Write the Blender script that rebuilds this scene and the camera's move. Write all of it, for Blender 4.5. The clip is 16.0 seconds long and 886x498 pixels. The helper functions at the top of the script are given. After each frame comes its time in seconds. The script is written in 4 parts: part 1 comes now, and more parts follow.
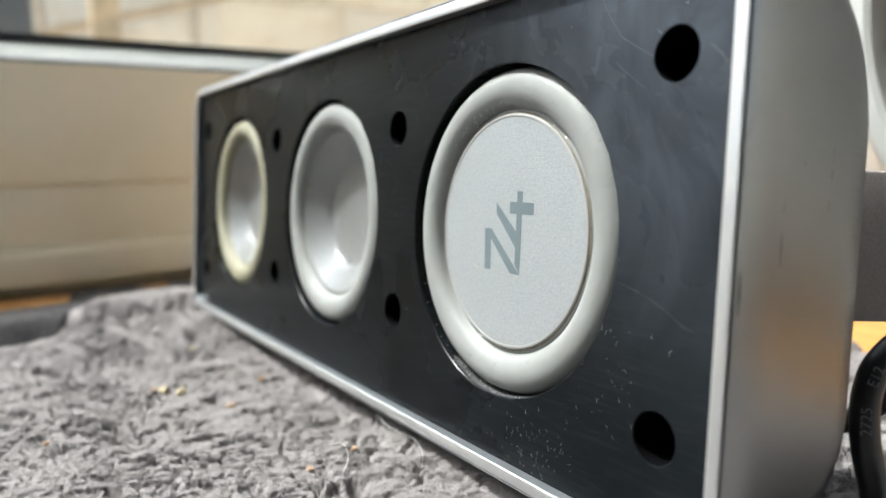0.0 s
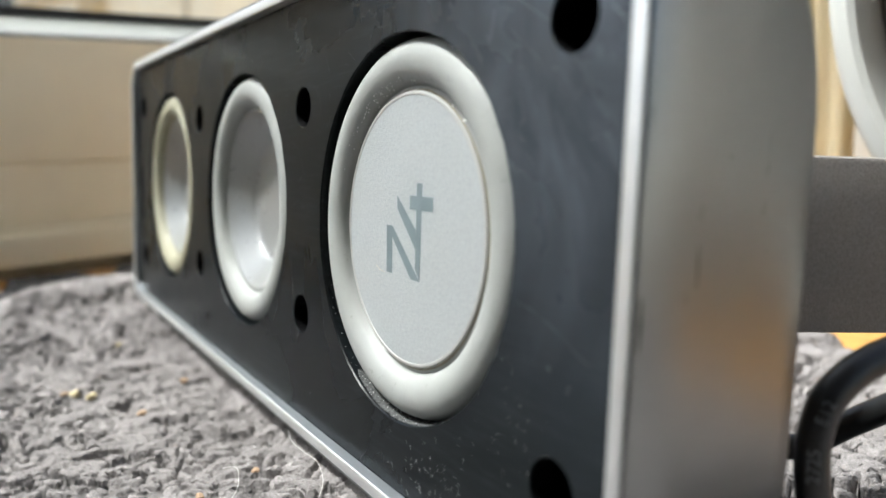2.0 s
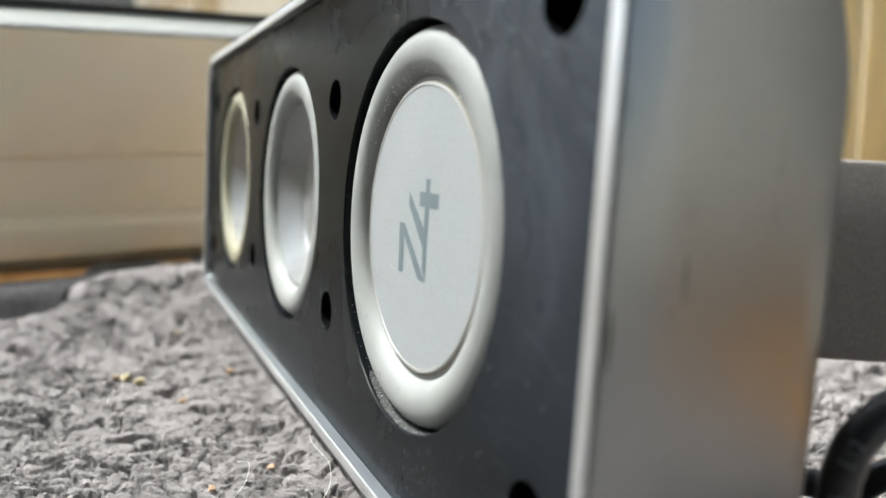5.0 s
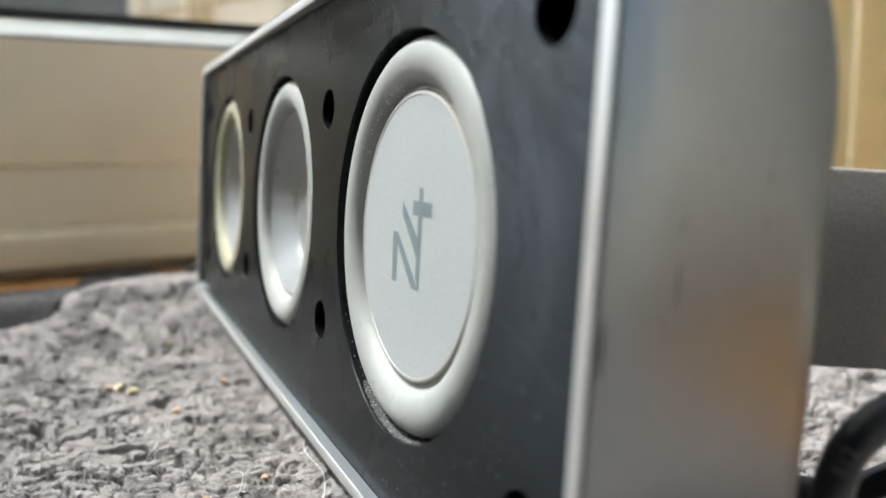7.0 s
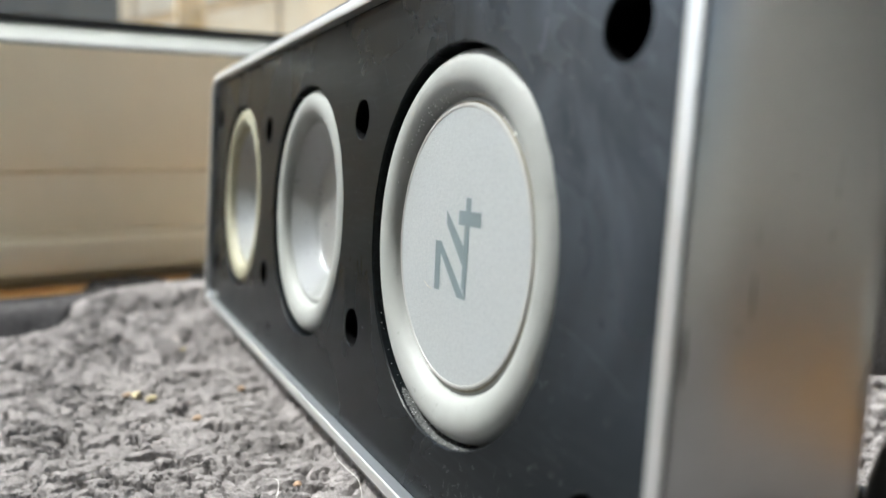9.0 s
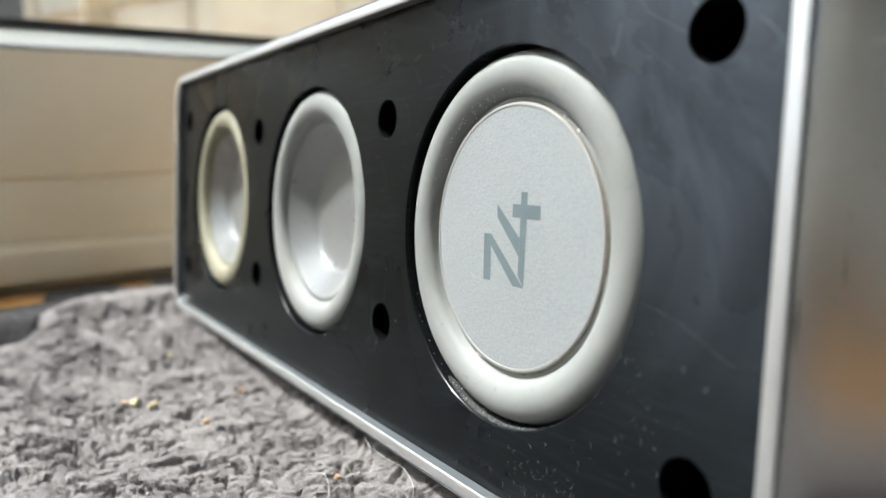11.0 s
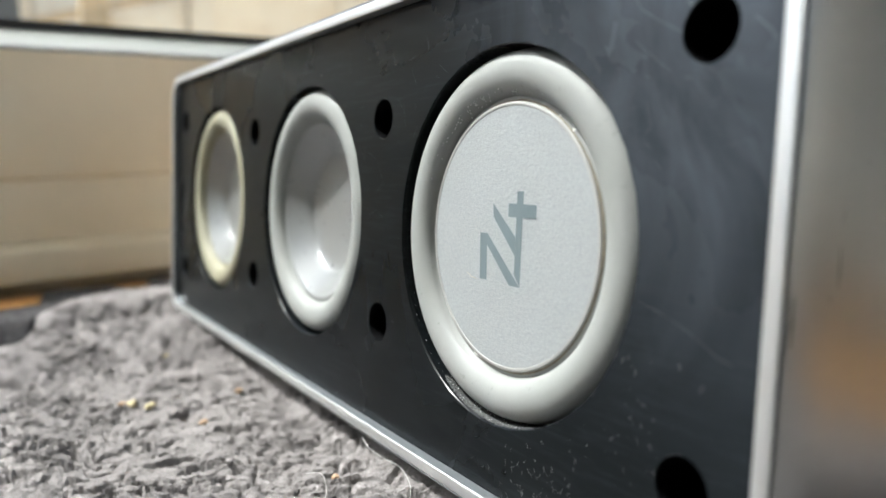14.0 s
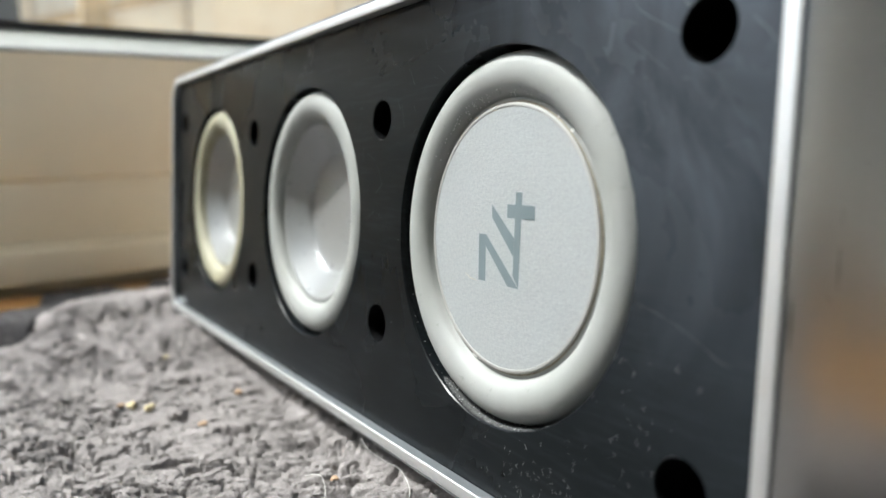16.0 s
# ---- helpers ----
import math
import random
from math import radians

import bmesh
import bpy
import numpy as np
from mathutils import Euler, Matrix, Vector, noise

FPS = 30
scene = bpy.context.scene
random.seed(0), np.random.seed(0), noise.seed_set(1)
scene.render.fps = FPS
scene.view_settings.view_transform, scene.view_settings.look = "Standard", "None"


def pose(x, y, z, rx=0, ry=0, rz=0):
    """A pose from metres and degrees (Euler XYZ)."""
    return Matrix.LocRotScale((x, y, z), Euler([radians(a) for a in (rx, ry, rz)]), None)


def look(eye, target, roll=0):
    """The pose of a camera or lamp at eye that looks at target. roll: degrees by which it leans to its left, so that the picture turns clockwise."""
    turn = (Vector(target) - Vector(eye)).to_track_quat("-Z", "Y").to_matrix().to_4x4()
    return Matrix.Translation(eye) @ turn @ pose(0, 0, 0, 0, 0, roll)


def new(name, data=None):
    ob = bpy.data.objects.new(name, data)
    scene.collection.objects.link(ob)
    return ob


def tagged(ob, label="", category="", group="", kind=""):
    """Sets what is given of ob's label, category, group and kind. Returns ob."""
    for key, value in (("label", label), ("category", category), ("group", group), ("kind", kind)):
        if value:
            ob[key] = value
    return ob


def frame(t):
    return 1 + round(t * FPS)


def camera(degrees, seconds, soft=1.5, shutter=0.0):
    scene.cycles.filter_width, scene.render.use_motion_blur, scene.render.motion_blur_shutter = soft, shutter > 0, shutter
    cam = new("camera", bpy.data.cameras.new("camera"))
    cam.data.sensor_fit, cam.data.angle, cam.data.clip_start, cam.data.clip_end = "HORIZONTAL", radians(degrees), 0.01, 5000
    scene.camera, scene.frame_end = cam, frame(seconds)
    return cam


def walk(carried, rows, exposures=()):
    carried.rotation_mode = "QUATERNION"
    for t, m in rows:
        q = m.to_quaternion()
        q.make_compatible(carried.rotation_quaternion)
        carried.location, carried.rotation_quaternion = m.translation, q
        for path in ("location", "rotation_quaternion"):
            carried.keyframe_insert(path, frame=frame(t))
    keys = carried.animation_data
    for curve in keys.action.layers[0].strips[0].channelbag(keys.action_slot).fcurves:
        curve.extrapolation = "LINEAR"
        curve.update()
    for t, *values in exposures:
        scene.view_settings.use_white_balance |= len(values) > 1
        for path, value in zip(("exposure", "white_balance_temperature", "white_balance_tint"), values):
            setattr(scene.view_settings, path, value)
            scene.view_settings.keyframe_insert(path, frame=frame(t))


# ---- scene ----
cam = camera(60.43, 16.0)
ROWS = [
    (0, 0.05516, -0.07660, 0.00653, 57.879, -4.381, -2.154),
    (0.5, 0.05501, -0.07582, 0.00640, 58.090, -4.219, -2.217),
    (1, 0.05498, -0.07569, 0.00643, 58.128, -4.231, -2.268),
    (1.2, 0.05461, -0.07565, 0.00617, 58.168, -4.195, -2.310),
    (1.5, 0.04770, -0.07133, 0.00822, 56.998, -6.180, -1.713),
    (1.7, 0.04432, -0.06725, 0.00999, 55.338, -7.548, -1.216),
    (1.8, 0.04460, -0.05920, 0.00990, 56.050, -7.190, -1.520),
    (2, 0.04758, -0.05245, 0.01002, 58.061, -6.510, -1.865),
    (2.5, 0.04856, -0.05405, 0.00933, 58.981, -4.722, -2.223),
    (2.7, 0.04567, -0.05180, 0.00911, 59.230, -5.055, -2.480),
    (3, 0.04549, -0.04675, 0.00982, 60.289, -6.366, -2.332),
    (3.2, 0.04670, -0.04160, 0.00960, 61.720, -6.330, -2.600),
    (3.3, 0.04590, -0.04090, 0.00928, 62.330, -6.530, -2.940),
    (3.5, 0.04550, -0.04048, 0.00903, 63.117, -7.097, -3.148),
    (4, 0.04725, -0.03867, 0.00917, 65.017, -7.200, -3.510),
    (4.5, 0.04837, -0.03874, 0.00929, 65.628, -6.748, -3.460),
    (7, 0.04857, -0.03864, 0.00946, 65.195, -5.902, -3.302),
    (7.5, 0.04887, -0.03889, 0.00944, 65.162, -5.884, -3.371),
    (8, 0.04893, -0.03912, 0.00951, 65.050, -5.887, -3.336),
    (8.5, 0.04882, -0.03911, 0.00955, 65.040, -5.898, -3.306),
    (8.8, 0.04866, -0.03946, 0.00984, 65.228, -5.825, -3.146),
    (9, 0.04647, -0.04684, 0.00930, 64.163, -5.249, -3.664),
    (9.2, 0.04350, -0.05615, 0.00904, 62.548, -4.569, -3.464),
    (9.3, 0.04261, -0.06389, 0.00916, 60.972, -4.001, -2.850),
    (9.4, 0.04276, -0.06728, 0.00896, 59.954, -3.400, -2.880),
    (9.5, 0.04286, -0.06850, 0.00930, 59.313, -3.431, -2.712),
    (10, 0.04162, -0.06734, 0.00820, 58.406, -4.698, -2.269),
    (12.5, 0.04142, -0.06679, 0.00794, 57.484, -5.091, -2.101),
    (13, 0.04153, -0.06669, 0.00804, 57.628, -5.045, -2.084),
    (13.5, 0.04166, -0.06690, 0.00786, 57.600, -5.072, -2.054),
    (14, 0.04163, -0.06686, 0.00805, 57.609, -5.122, -2.059),
    (14.5, 0.04138, -0.06659, 0.00795, 57.658, -5.224, -2.101),
    (15, 0.04145, -0.06677, 0.00781, 57.568, -5.182, -2.094),
    (15.5, 0.04147, -0.06681, 0.00778, 57.566, -5.246, -2.091),
    (16, 0.04159, -0.06646, 0.00814, 57.653, -5.079, -1.980),
]
walk(cam, [(t, pose(0, 0, 0.055, -4.5) @ pose(x, y, z, 90 + pitch, roll, yaw)) for t, x, y, z, yaw, pitch, roll in ROWS], exposures=((0, 0.60, 6390, 5), (16, 0.60, 6390, 5)))

# ---- lens ----
cam.data.dof.use_dof = True
cam.data.dof.focus_distance = 0.122
cam.data.dof.aperture_fstop = 14.5

# ---- world and light ----
world = bpy.data.worlds.new("daylight")
scene.world = world
world.use_nodes = True
wn = world.node_tree.nodes
sky = wn.new("ShaderNodeTexSky")
sky.sky_type = "NISHITA"
sky.sun_disc = False
sky.sun_elevation = radians(59.7)
sky.sun_rotation = radians(221.9)
sky.dust_density = 2.5
world.node_tree.links.new(sky.outputs[0], wn["Background"].inputs[0])
wn["Background"].inputs[1].default_value = 0.155
sun_data = bpy.data.lights.new("sun", "SUN")
sun_data.energy, sun_data.angle, sun_data.color = 4.8, radians(3.5), (1.0, 0.99, 0.97)
sun = new("sun", sun_data)
sun.matrix_world = look((0, 0, 0), (0.335, 0.374, -0.862))
tagged(sun, kind="structure")
# the sky's light in the window's opening
pane_data = bpy.data.lights.new("window_light", "AREA")
pane_data.shape, pane_data.size, pane_data.size_y = "RECTANGLE", 0.80, 0.52
pane_data.energy, pane_data.color = 0.5, (0.95, 0.98, 1.0)
pane_light = new("window_light", pane_data)
pane_light.matrix_world = look((-0.345, -0.22, 0.475), (0.655, -0.10, 0.40))
tagged(pane_light, kind="structure")


# ---- materials ----
class Mat:
    """A node material with a few short ways to wire it."""

    def __init__(self, name, color, rough=0.5, metal=0.0, **more):
        self.m = bpy.data.materials.new(name)
        self.m.use_nodes = True
        self.t = self.m.node_tree
        self.b = self.t.nodes["Principled BSDF"]
        self.b.inputs["Base Color"].default_value = (*color, 1)
        self.b.inputs["Roughness"].default_value = rough
        self.b.inputs["Metallic"].default_value = metal
        for k, v in more.items():
            self.b.inputs[k.replace("_", " ")].default_value = v
        self.coord = self.t.nodes.new("ShaderNodeTexCoord").outputs["Object"]
        self.color = color

    def link(self, a, b):
        self.t.links.new(a, b)

    def noise(self, scale, detail=4.0, rough=0.55, stretch=(1, 1, 1), distort=0.0):
        mp = self.t.nodes.new("ShaderNodeMapping")
        mp.inputs["Scale"].default_value = stretch
        self.link(self.coord, mp.inputs["Vector"])
        n = self.t.nodes.new("ShaderNodeTexNoise")
        n.inputs["Scale"].default_value = scale
        n.inputs["Detail"].default_value = detail
        n.inputs["Roughness"].default_value = rough
        n.inputs["Distortion"].default_value = distort
        self.link(mp.outputs[0], n.inputs["Vector"])
        return n.outputs["Fac"]

    def ramp(self, fac, stops):
        r = self.t.nodes.new("ShaderNodeValToRGB")
        e = r.color_ramp.elements
        while len(e) < len(stops):
            e.new(0.5)
        for k, (p, c) in zip(e, stops):
            k.position = p
            k.color = (*c, 1) if len(c) == 3 else c
        self.link(fac, r.inputs[0])
        return r.outputs[0]

    def span(self, fac, lo, hi, a=0.0, b=1.0):
        r = self.t.nodes.new("ShaderNodeMapRange")
        for i, v in enumerate((lo, hi, a, b)):
            r.inputs[i + 1].default_value = v
        self.link(fac, r.inputs[0])
        return r.outputs[0]

    def mix(self, fac, a, b):
        n = self.t.nodes.new("ShaderNodeMix")
        n.data_type = "RGBA"
        for k, v in ((0, fac), (6, a), (7, b)):
            if isinstance(v, (tuple, float, int)):
                n.inputs[k].default_value = (*v, 1) if isinstance(v, tuple) else v
            else:
                self.link(v, n.inputs[k])
        return n.outputs[2]

    def bump(self, fac, strength, distance):
        n = self.t.nodes.new("ShaderNodeBump")
        n.inputs["Strength"].default_value = strength
        n.inputs["Distance"].default_value = distance
        self.link(fac, n.inputs["Height"])
        if self.b.inputs["Normal"].links:
            self.link(self.b.inputs["Normal"].links[0].from_socket, n.inputs["Normal"])
        self.link(n.outputs[0], self.b.inputs["Normal"])

    def put(self, name, out):
        self.link(out, self.b.inputs[name])

    def vary(self, scale, amount, detail=4.0, stretch=(1, 1, 1)):
        f = self.noise(scale, detail, stretch=stretch)
        c = self.color
        self.put("Base Color", self.ramp(f, [(0.3, tuple(v * (1 - amount) for v in c)), (0.7, tuple(min(1, v * (1 + amount)) for v in c))]))


def make_plate():
    k = Mat("black_plastic", (0.010, 0.012, 0.014), 0.3, Specular_IOR_Level=0.13)
    haze = k.noise(24, 5, 0.6, (1, 1, 1), 0.7)
    smear = k.noise(60, 5, 0.62, (1, 1, 0.55), 1.3)
    wipe = k.noise(900, 3, 0.6, (0.10, 1, 1), 0.6)
    speck = k.noise(5200, 2, 0.5)
    base = k.mix(k.span(haze, 0.35, 0.72), (0.0030, 0.0039, 0.0045), (0.0064, 0.0084, 0.0098))
    # bluish sky sheen painted into the colour about the near upper corner
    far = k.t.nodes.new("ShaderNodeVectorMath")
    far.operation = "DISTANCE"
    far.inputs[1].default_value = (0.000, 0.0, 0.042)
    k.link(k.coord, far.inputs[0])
    sky_sheen = k.t.nodes.new("ShaderNodeMath")
    sky_sheen.operation = "MULTIPLY"
    k.link(k.span(far.outputs["Value"], 0.006, 0.075, 1.0, 0.0), sky_sheen.inputs[0])
    k.link(k.span(smear, 0.30, 0.72, 0.45, 1.0), sky_sheen.inputs[1])
    weight = k.t.nodes.new("ShaderNodeMath")
    weight.operation = "POWER"
    weight.inputs[1].default_value = 1.7
    k.link(sky_sheen.outputs[0], weight.inputs[0])
    base = k.mix(weight.outputs[0], base, (0.150, 0.174, 0.210))
    base = k.mix(k.span(wipe, 0.50, 0.80, 0.0, 0.30), base, (0.040, 0.047, 0.054))
    k.put("Base Color", k.mix(k.span(speck, 0.74, 0.80, 0.0, 0.3), base, (0.12, 0.125, 0.13)))
    k.put("Roughness", k.span(haze, 0.3, 0.75, 0.22, 0.36))
    k.bump(wipe, 0.03, 0.00005)
    return k.m


def make_aluminium(name, color, rough, grain, along, amount=0.05):
    k = Mat(name, color, rough, 1.0)
    g = k.noise(grain, 3, 0.6, along)
    blot = k.noise(38, 4)
    k.put("Base Color", k.mix(k.span(blot, 0.3, 0.7), tuple(c * (1 - amount) for c in color), tuple(min(1, c * (1 + amount)) for c in color)))
    k.put("Roughness", k.span(g, 0.25, 0.75, rough - 0.06, rough + 0.08))
    k.bump(g, 0.10, 0.00012)
    return k.m


def make_satin(name, color, rough, metal):
    k = Mat(name, color, rough, metal)
    g = k.noise(700, 3)
    blot = k.noise(60, 4)
    k.put("Base Color", k.mix(k.span(blot, 0.3, 0.7), tuple(c * 0.94 for c in color), tuple(min(1, c * 1.04) for c in color)))
    k.put("Roughness", k.span(g, 0.25, 0.75, rough - 0.04, rough + 0.06))
    k.bump(g, 0.05, 0.0001)
    return k.m


def make_sandblast():
    k = Mat("satin_cap_metal", (0.36, 0.37, 0.38), 0.55, 0.25)
    g = k.noise(2100, 3, 0.7)
    streak = k.noise(700, 2, 0.6, (1, 1, 9))
    k.put("Base Color", k.mix(k.span(g, 0.3, 0.75), (0.302, 0.323, 0.330), (0.386, 0.409, 0.416)))
    k.put("Roughness", k.span(g, 0.3, 0.7, 0.48, 0.64))
    k.bump(g, 0.6, 0.00010)
    k.bump(streak, 0.15, 0.00008)
    return k.m


def make_rubber(name, color, stain):
    k = Mat(name, color, 0.62, Specular_IOR_Level=0.32)
    f = k.noise(70, 5, 0.6)
    dirt = k.noise(420, 4, 0.7)
    a = k.mix(k.span(f, 0.35, 0.75), color, stain)
    k.put("Base Color", k.mix(k.span(dirt, 0.62, 0.8), a, tuple(c * 0.72 for c in stain)))
    k.put("Roughness", k.span(f, 0.3, 0.7, 0.52, 0.68))
    k.bump(k.noise(1500, 2), 0.10, 0.0001)
    return k.m


def make_towel():
    k = Mat("grey_fleece", (0.3, 0.28, 0.275), 0.95, 0.0, Specular_IOR_Level=0.15)
    k.b.inputs["Sheen Weight"].default_value = 0.10
    k.b.inputs["Sheen Roughness"].default_value = 0.5
    strand = k.t.nodes.new("ShaderNodeNewGeometry").outputs["Random Per Island"]
    big = k.noise(34, 4)
    mid = k.noise(420, 4, 0.65)
    base = k.mix(k.span(big, 0.3, 0.7), (0.39, 0.361, 0.361), (0.48, 0.445, 0.443))
    base = k.mix(k.span(mid, 0.35, 0.7, 0.0, 0.45), base, (0.20, 0.185, 0.18))
    base = k.mix(k.span(strand, 0.0, 1.0, 0.0, 0.45), base, (0.15, 0.139, 0.136))
    fine = k.noise(2300, 3, 0.65)
    k.put("Base Color", k.mix(k.span(fine, 0.42, 0.60, 0.0, 0.4), base, (0.14, 0.129, 0.126)))
    k.bump(k.noise(900, 4, 0.7, (1, 1, 1), 0.8), 0.8, 0.0007)
    k.bump(k.noise(3600, 3, 0.7), 0.9, 0.0003)
    return k.m


def make_pine():
    k = Mat("varnished_pine", (0.55, 0.27, 0.07), 0.32)
    g = k.noise(26, 5, 0.6, (0.25, 6, 6), 0.8)
    fine = k.noise(160, 4, 0.6, (0.1, 4, 4))
    a = k.ramp(g, [(0.3, (0.28, 0.125, 0.028)), (0.6, (0.43, 0.22, 0.058)), (0.8, (0.48, 0.27, 0.085))])
    k.put("Base Color", k.mix(k.span(fine, 0.5, 0.8, 0, 0.4), a, (0.33, 0.13, 0.03)))
    k.put("Roughness", k.span(fine, 0.3, 0.7, 0.5, 0.65))
    k.bump(fine, 0.1, 0.0004)
    return k.m


def make_upvc(name, color):
    k = Mat(name, color, 0.38)
    k.put("Base Color", k.mix(k.span(k.noise(14, 5), 0.3, 0.75), color, tuple(c * 0.88 for c in color)))
    k.put("Roughness", k.span(k.noise(60, 4), 0.3, 0.7, 0.3, 0.46))
    k.bump(k.noise(8, 3), 0.05, 0.002)
    return k.m


def make_plain(name, color, rough, scale=20, amount=0.12, bump=0.0, bump_scale=200, metal=0.0):
    k = Mat(name, color, rough, metal)
    k.vary(scale, amount, 5)
    if bump:
        k.bump(k.noise(bump_scale, 4), bump, 0.0006)
    return k.m


def make_curtain():
    k = Mat("cream_curtain_cloth", (0.744, 0.688, 0.536), 0.9)
    k.vary(40, 0.05, 5)
    k.bump(k.noise(900, 4), 0.3, 0.0006)
    t = k.t.nodes.new("ShaderNodeBsdfTranslucent")
    t.inputs[0].default_value = (0.75, 0.68, 0.50, 1)
    m = k.t.nodes.new("ShaderNodeMixShader")
    m.inputs[0].default_value = 0.4
    k.link(k.b.outputs[0], m.inputs[1])
    k.link(t.outputs[0], m.inputs[2])
    k.link(m.outputs[0], k.t.nodes["Material Output"].inputs[0])
    return k.m


def make_stone():
    k = Mat("pale_sandstone", (0.50, 0.44, 0.36), 0.85)
    info = k.t.nodes.new("ShaderNodeObjectInfo").outputs["Random"]
    tone = k.ramp(info, [(0.0, (0.74, 0.66, 0.51)), (0.4, (0.82, 0.765, 0.64)), (0.75, (0.76, 0.69, 0.55)), (1.0, (0.82, 0.745, 0.60))])
    f = k.noise(9, 6, 0.65)
    k.put("Base Color", k.mix(k.span(f, 0.45, 0.75), tone, (0.66, 0.56, 0.41)))
    k.bump(f, 0.5, 0.01)
    return k.m


def make_glass():
    k = Mat("window_glass", (1, 1, 1), 0.0, Transmission_Weight=1.0, IOR=1.45)
    return k.m


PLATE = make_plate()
SHELL = make_aluminium("satin_aluminium", (0.255, 0.257, 0.257), 0.33, 260, (1, 1, 14))
RIM = make_satin("bright_rim_aluminium", (0.72, 0.73, 0.735), 0.44, 0.88)
BOWL = make_satin("silver_painted_cone", (0.270, 0.277, 0.275), 0.30, 0.36)
LIP = make_satin("polished_lip_aluminium", (0.40, 0.43, 0.455), 0.34, 0.82)
CAP = make_sandblast()
CAP_EDGE = make_satin("turned_cap_edge", (0.37, 0.37, 0.355), 0.45, 0.3)
RUBBER = make_rubber("pale_grey_rubber", (0.268, 0.276, 0.268), (0.226, 0.235, 0.224))
RUBBER_YELLOW = make_rubber("yellowed_rubber", (0.275, 0.267, 0.208), (0.220, 0.205, 0.135))
GREY_INK = make_plain("grey_blue_print", (0.128, 0.166, 0.178), 0.5, 300, 0.06)
DARK = Mat("joint_and_hole_shade_black", (0.002, 0.002, 0.0025), 0.9, 0.0, Specular_IOR_Level=0.05).m
BASKET = make_plain("dark_grey_driver_plastic", (0.030, 0.032, 0.033), 0.35, 200, 0.3)
STAND = make_plain("speckled_grey_plastic", (0.246, 0.225, 0.209), 0.62, 1800, 0.14, 0.3, 2600)
CABLE = make_plain("black_pvc_cable", (0.014, 0.015, 0.016), 0.36, 120, 0.2, 0.1, 600)
PRINT = make_plain("pale_cable_print", (0.125, 0.135, 0.14), 0.6, 900, 0.3)
TOWEL = make_towel()
SHADE_STRIP = make_plain("charcoal_shade_strip", (0.026, 0.024, 0.026), 0.95, 700, 0.4, 0.8, 1400)
STAIN = make_plain("dark_smudge", (0.035, 0.032, 0.030), 0.5, 400, 0.3)
SEAM = make_plain("grey_seam", (0.045, 0.042, 0.044), 0.5, 300, 0.4)
CRUMB = make_plain("straw_coloured_crumb", (0.44, 0.37, 0.22), 0.7, 800, 0.2)
ORANGE_BIT = make_plain("orange_brown_bit", (0.38, 0.26, 0.17), 0.7, 800, 0.25)
HAIR = make_plain("white_hair", (0.82, 0.81, 0.78), 0.4, 800, 0.1)
NICK = make_plain("scratched_metal", (0.46, 0.42, 0.34), 0.5, 800, 0.3)
GRIME = make_plain("brown_grime", (0.17, 0.145, 0.10), 0.7, 900, 0.5)
GLUE = Mat("dried_clear_glue", (0.88, 0.87, 0.84), 0.12, 0.0).m
DUST = make_plain("pale_dust", (0.55, 0.55, 0.545), 0.9, 800, 0.2)
FELT = make_plain("grey_dust_felt", (0.062, 0.064, 0.063), 0.95, 2600, 0.85, 0.5, 3000)
SCRATCH = make_plain("deep_scratch", (0.095, 0.105, 0.115), 0.5, 400, 0.9)
SCUFF = make_plain("scuffed_black_plastic", (0.034, 0.042, 0.052), 0.4, 300, 0.2)
PINE = make_pine()
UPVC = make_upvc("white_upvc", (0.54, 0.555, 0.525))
# bead's white lowered in colour to offset the strong sun on it
BEAD = make_upvc("dimmed_white_bead", (0.235, 0.243, 0.228))
CREAM_UPVC = make_upvc("cream_upvc", (0.90, 0.785, 0.565))
GASKET = make_plain("black_gasket", (0.015, 0.015, 0.014), 0.6, 80, 0.2)
GLASS = make_glass()
PLASTER = make_plain("cream_plaster", (0.80, 0.75, 0.66), 0.85, 6, 0.06, 0.15, 120)
GREY_WALL = make_plain("dull_grey_plaster", (0.33, 0.305, 0.28), 0.85, 6, 0.08, 0.15, 120)
PANEL = make_plain("dark_brown_blocker", (0.07, 0.05, 0.035), 0.5, 6, 0.25)
CURTAIN = make_curtain()
GLOSS = make_plain("white_gloss_plastic", (0.47, 0.48, 0.46), 0.16, 20, 0.03)
GREY_DISC = make_plain("mid_grey_plastic", (0.30, 0.30, 0.29), 0.4, 20, 0.08)
STONE = make_stone()
MORTAR = make_plain("sandy_mortar", (0.62, 0.545, 0.43), 0.95, 30, 0.2, 0.5, 90)
SOIL = make_plain("garden_paving", (0.66, 0.59, 0.48), 0.95, 5, 0.2, 0.4, 60)
BARK = make_plain("weathered_brown_wood", (0.55, 0.42, 0.24), 0.8, 30, 0.25, 0.4, 150)
SLATE = make_plain("dark_slate_grey_plastic", (0.060, 0.054, 0.044), 0.95, 20, 0.2)
FLOORING = make_plain("dark_unseen_floor", (0.075, 0.055, 0.04), 0.55, 8, 0.25)


# ---- mesh helpers ----
def mesh_of(name, bm, material, smooth=True):
    bmesh.ops.recalc_face_normals(bm, faces=bm.faces)
    me = bpy.data.meshes.new(name)
    bm.to_mesh(me)
    bm.free()
    me.materials.append(material)
    if smooth:
        me.shade_smooth()
        me.set_sharp_from_angle(angle=radians(38))
    return me


def thing(name, bm, material, label, category, group="", kind="", m=None, smooth=True):
    ob = new(name, mesh_of(name, bm, material, smooth))
    if m is not None:
        ob.matrix_basis = m
    return tagged(ob, label, category, group, kind)


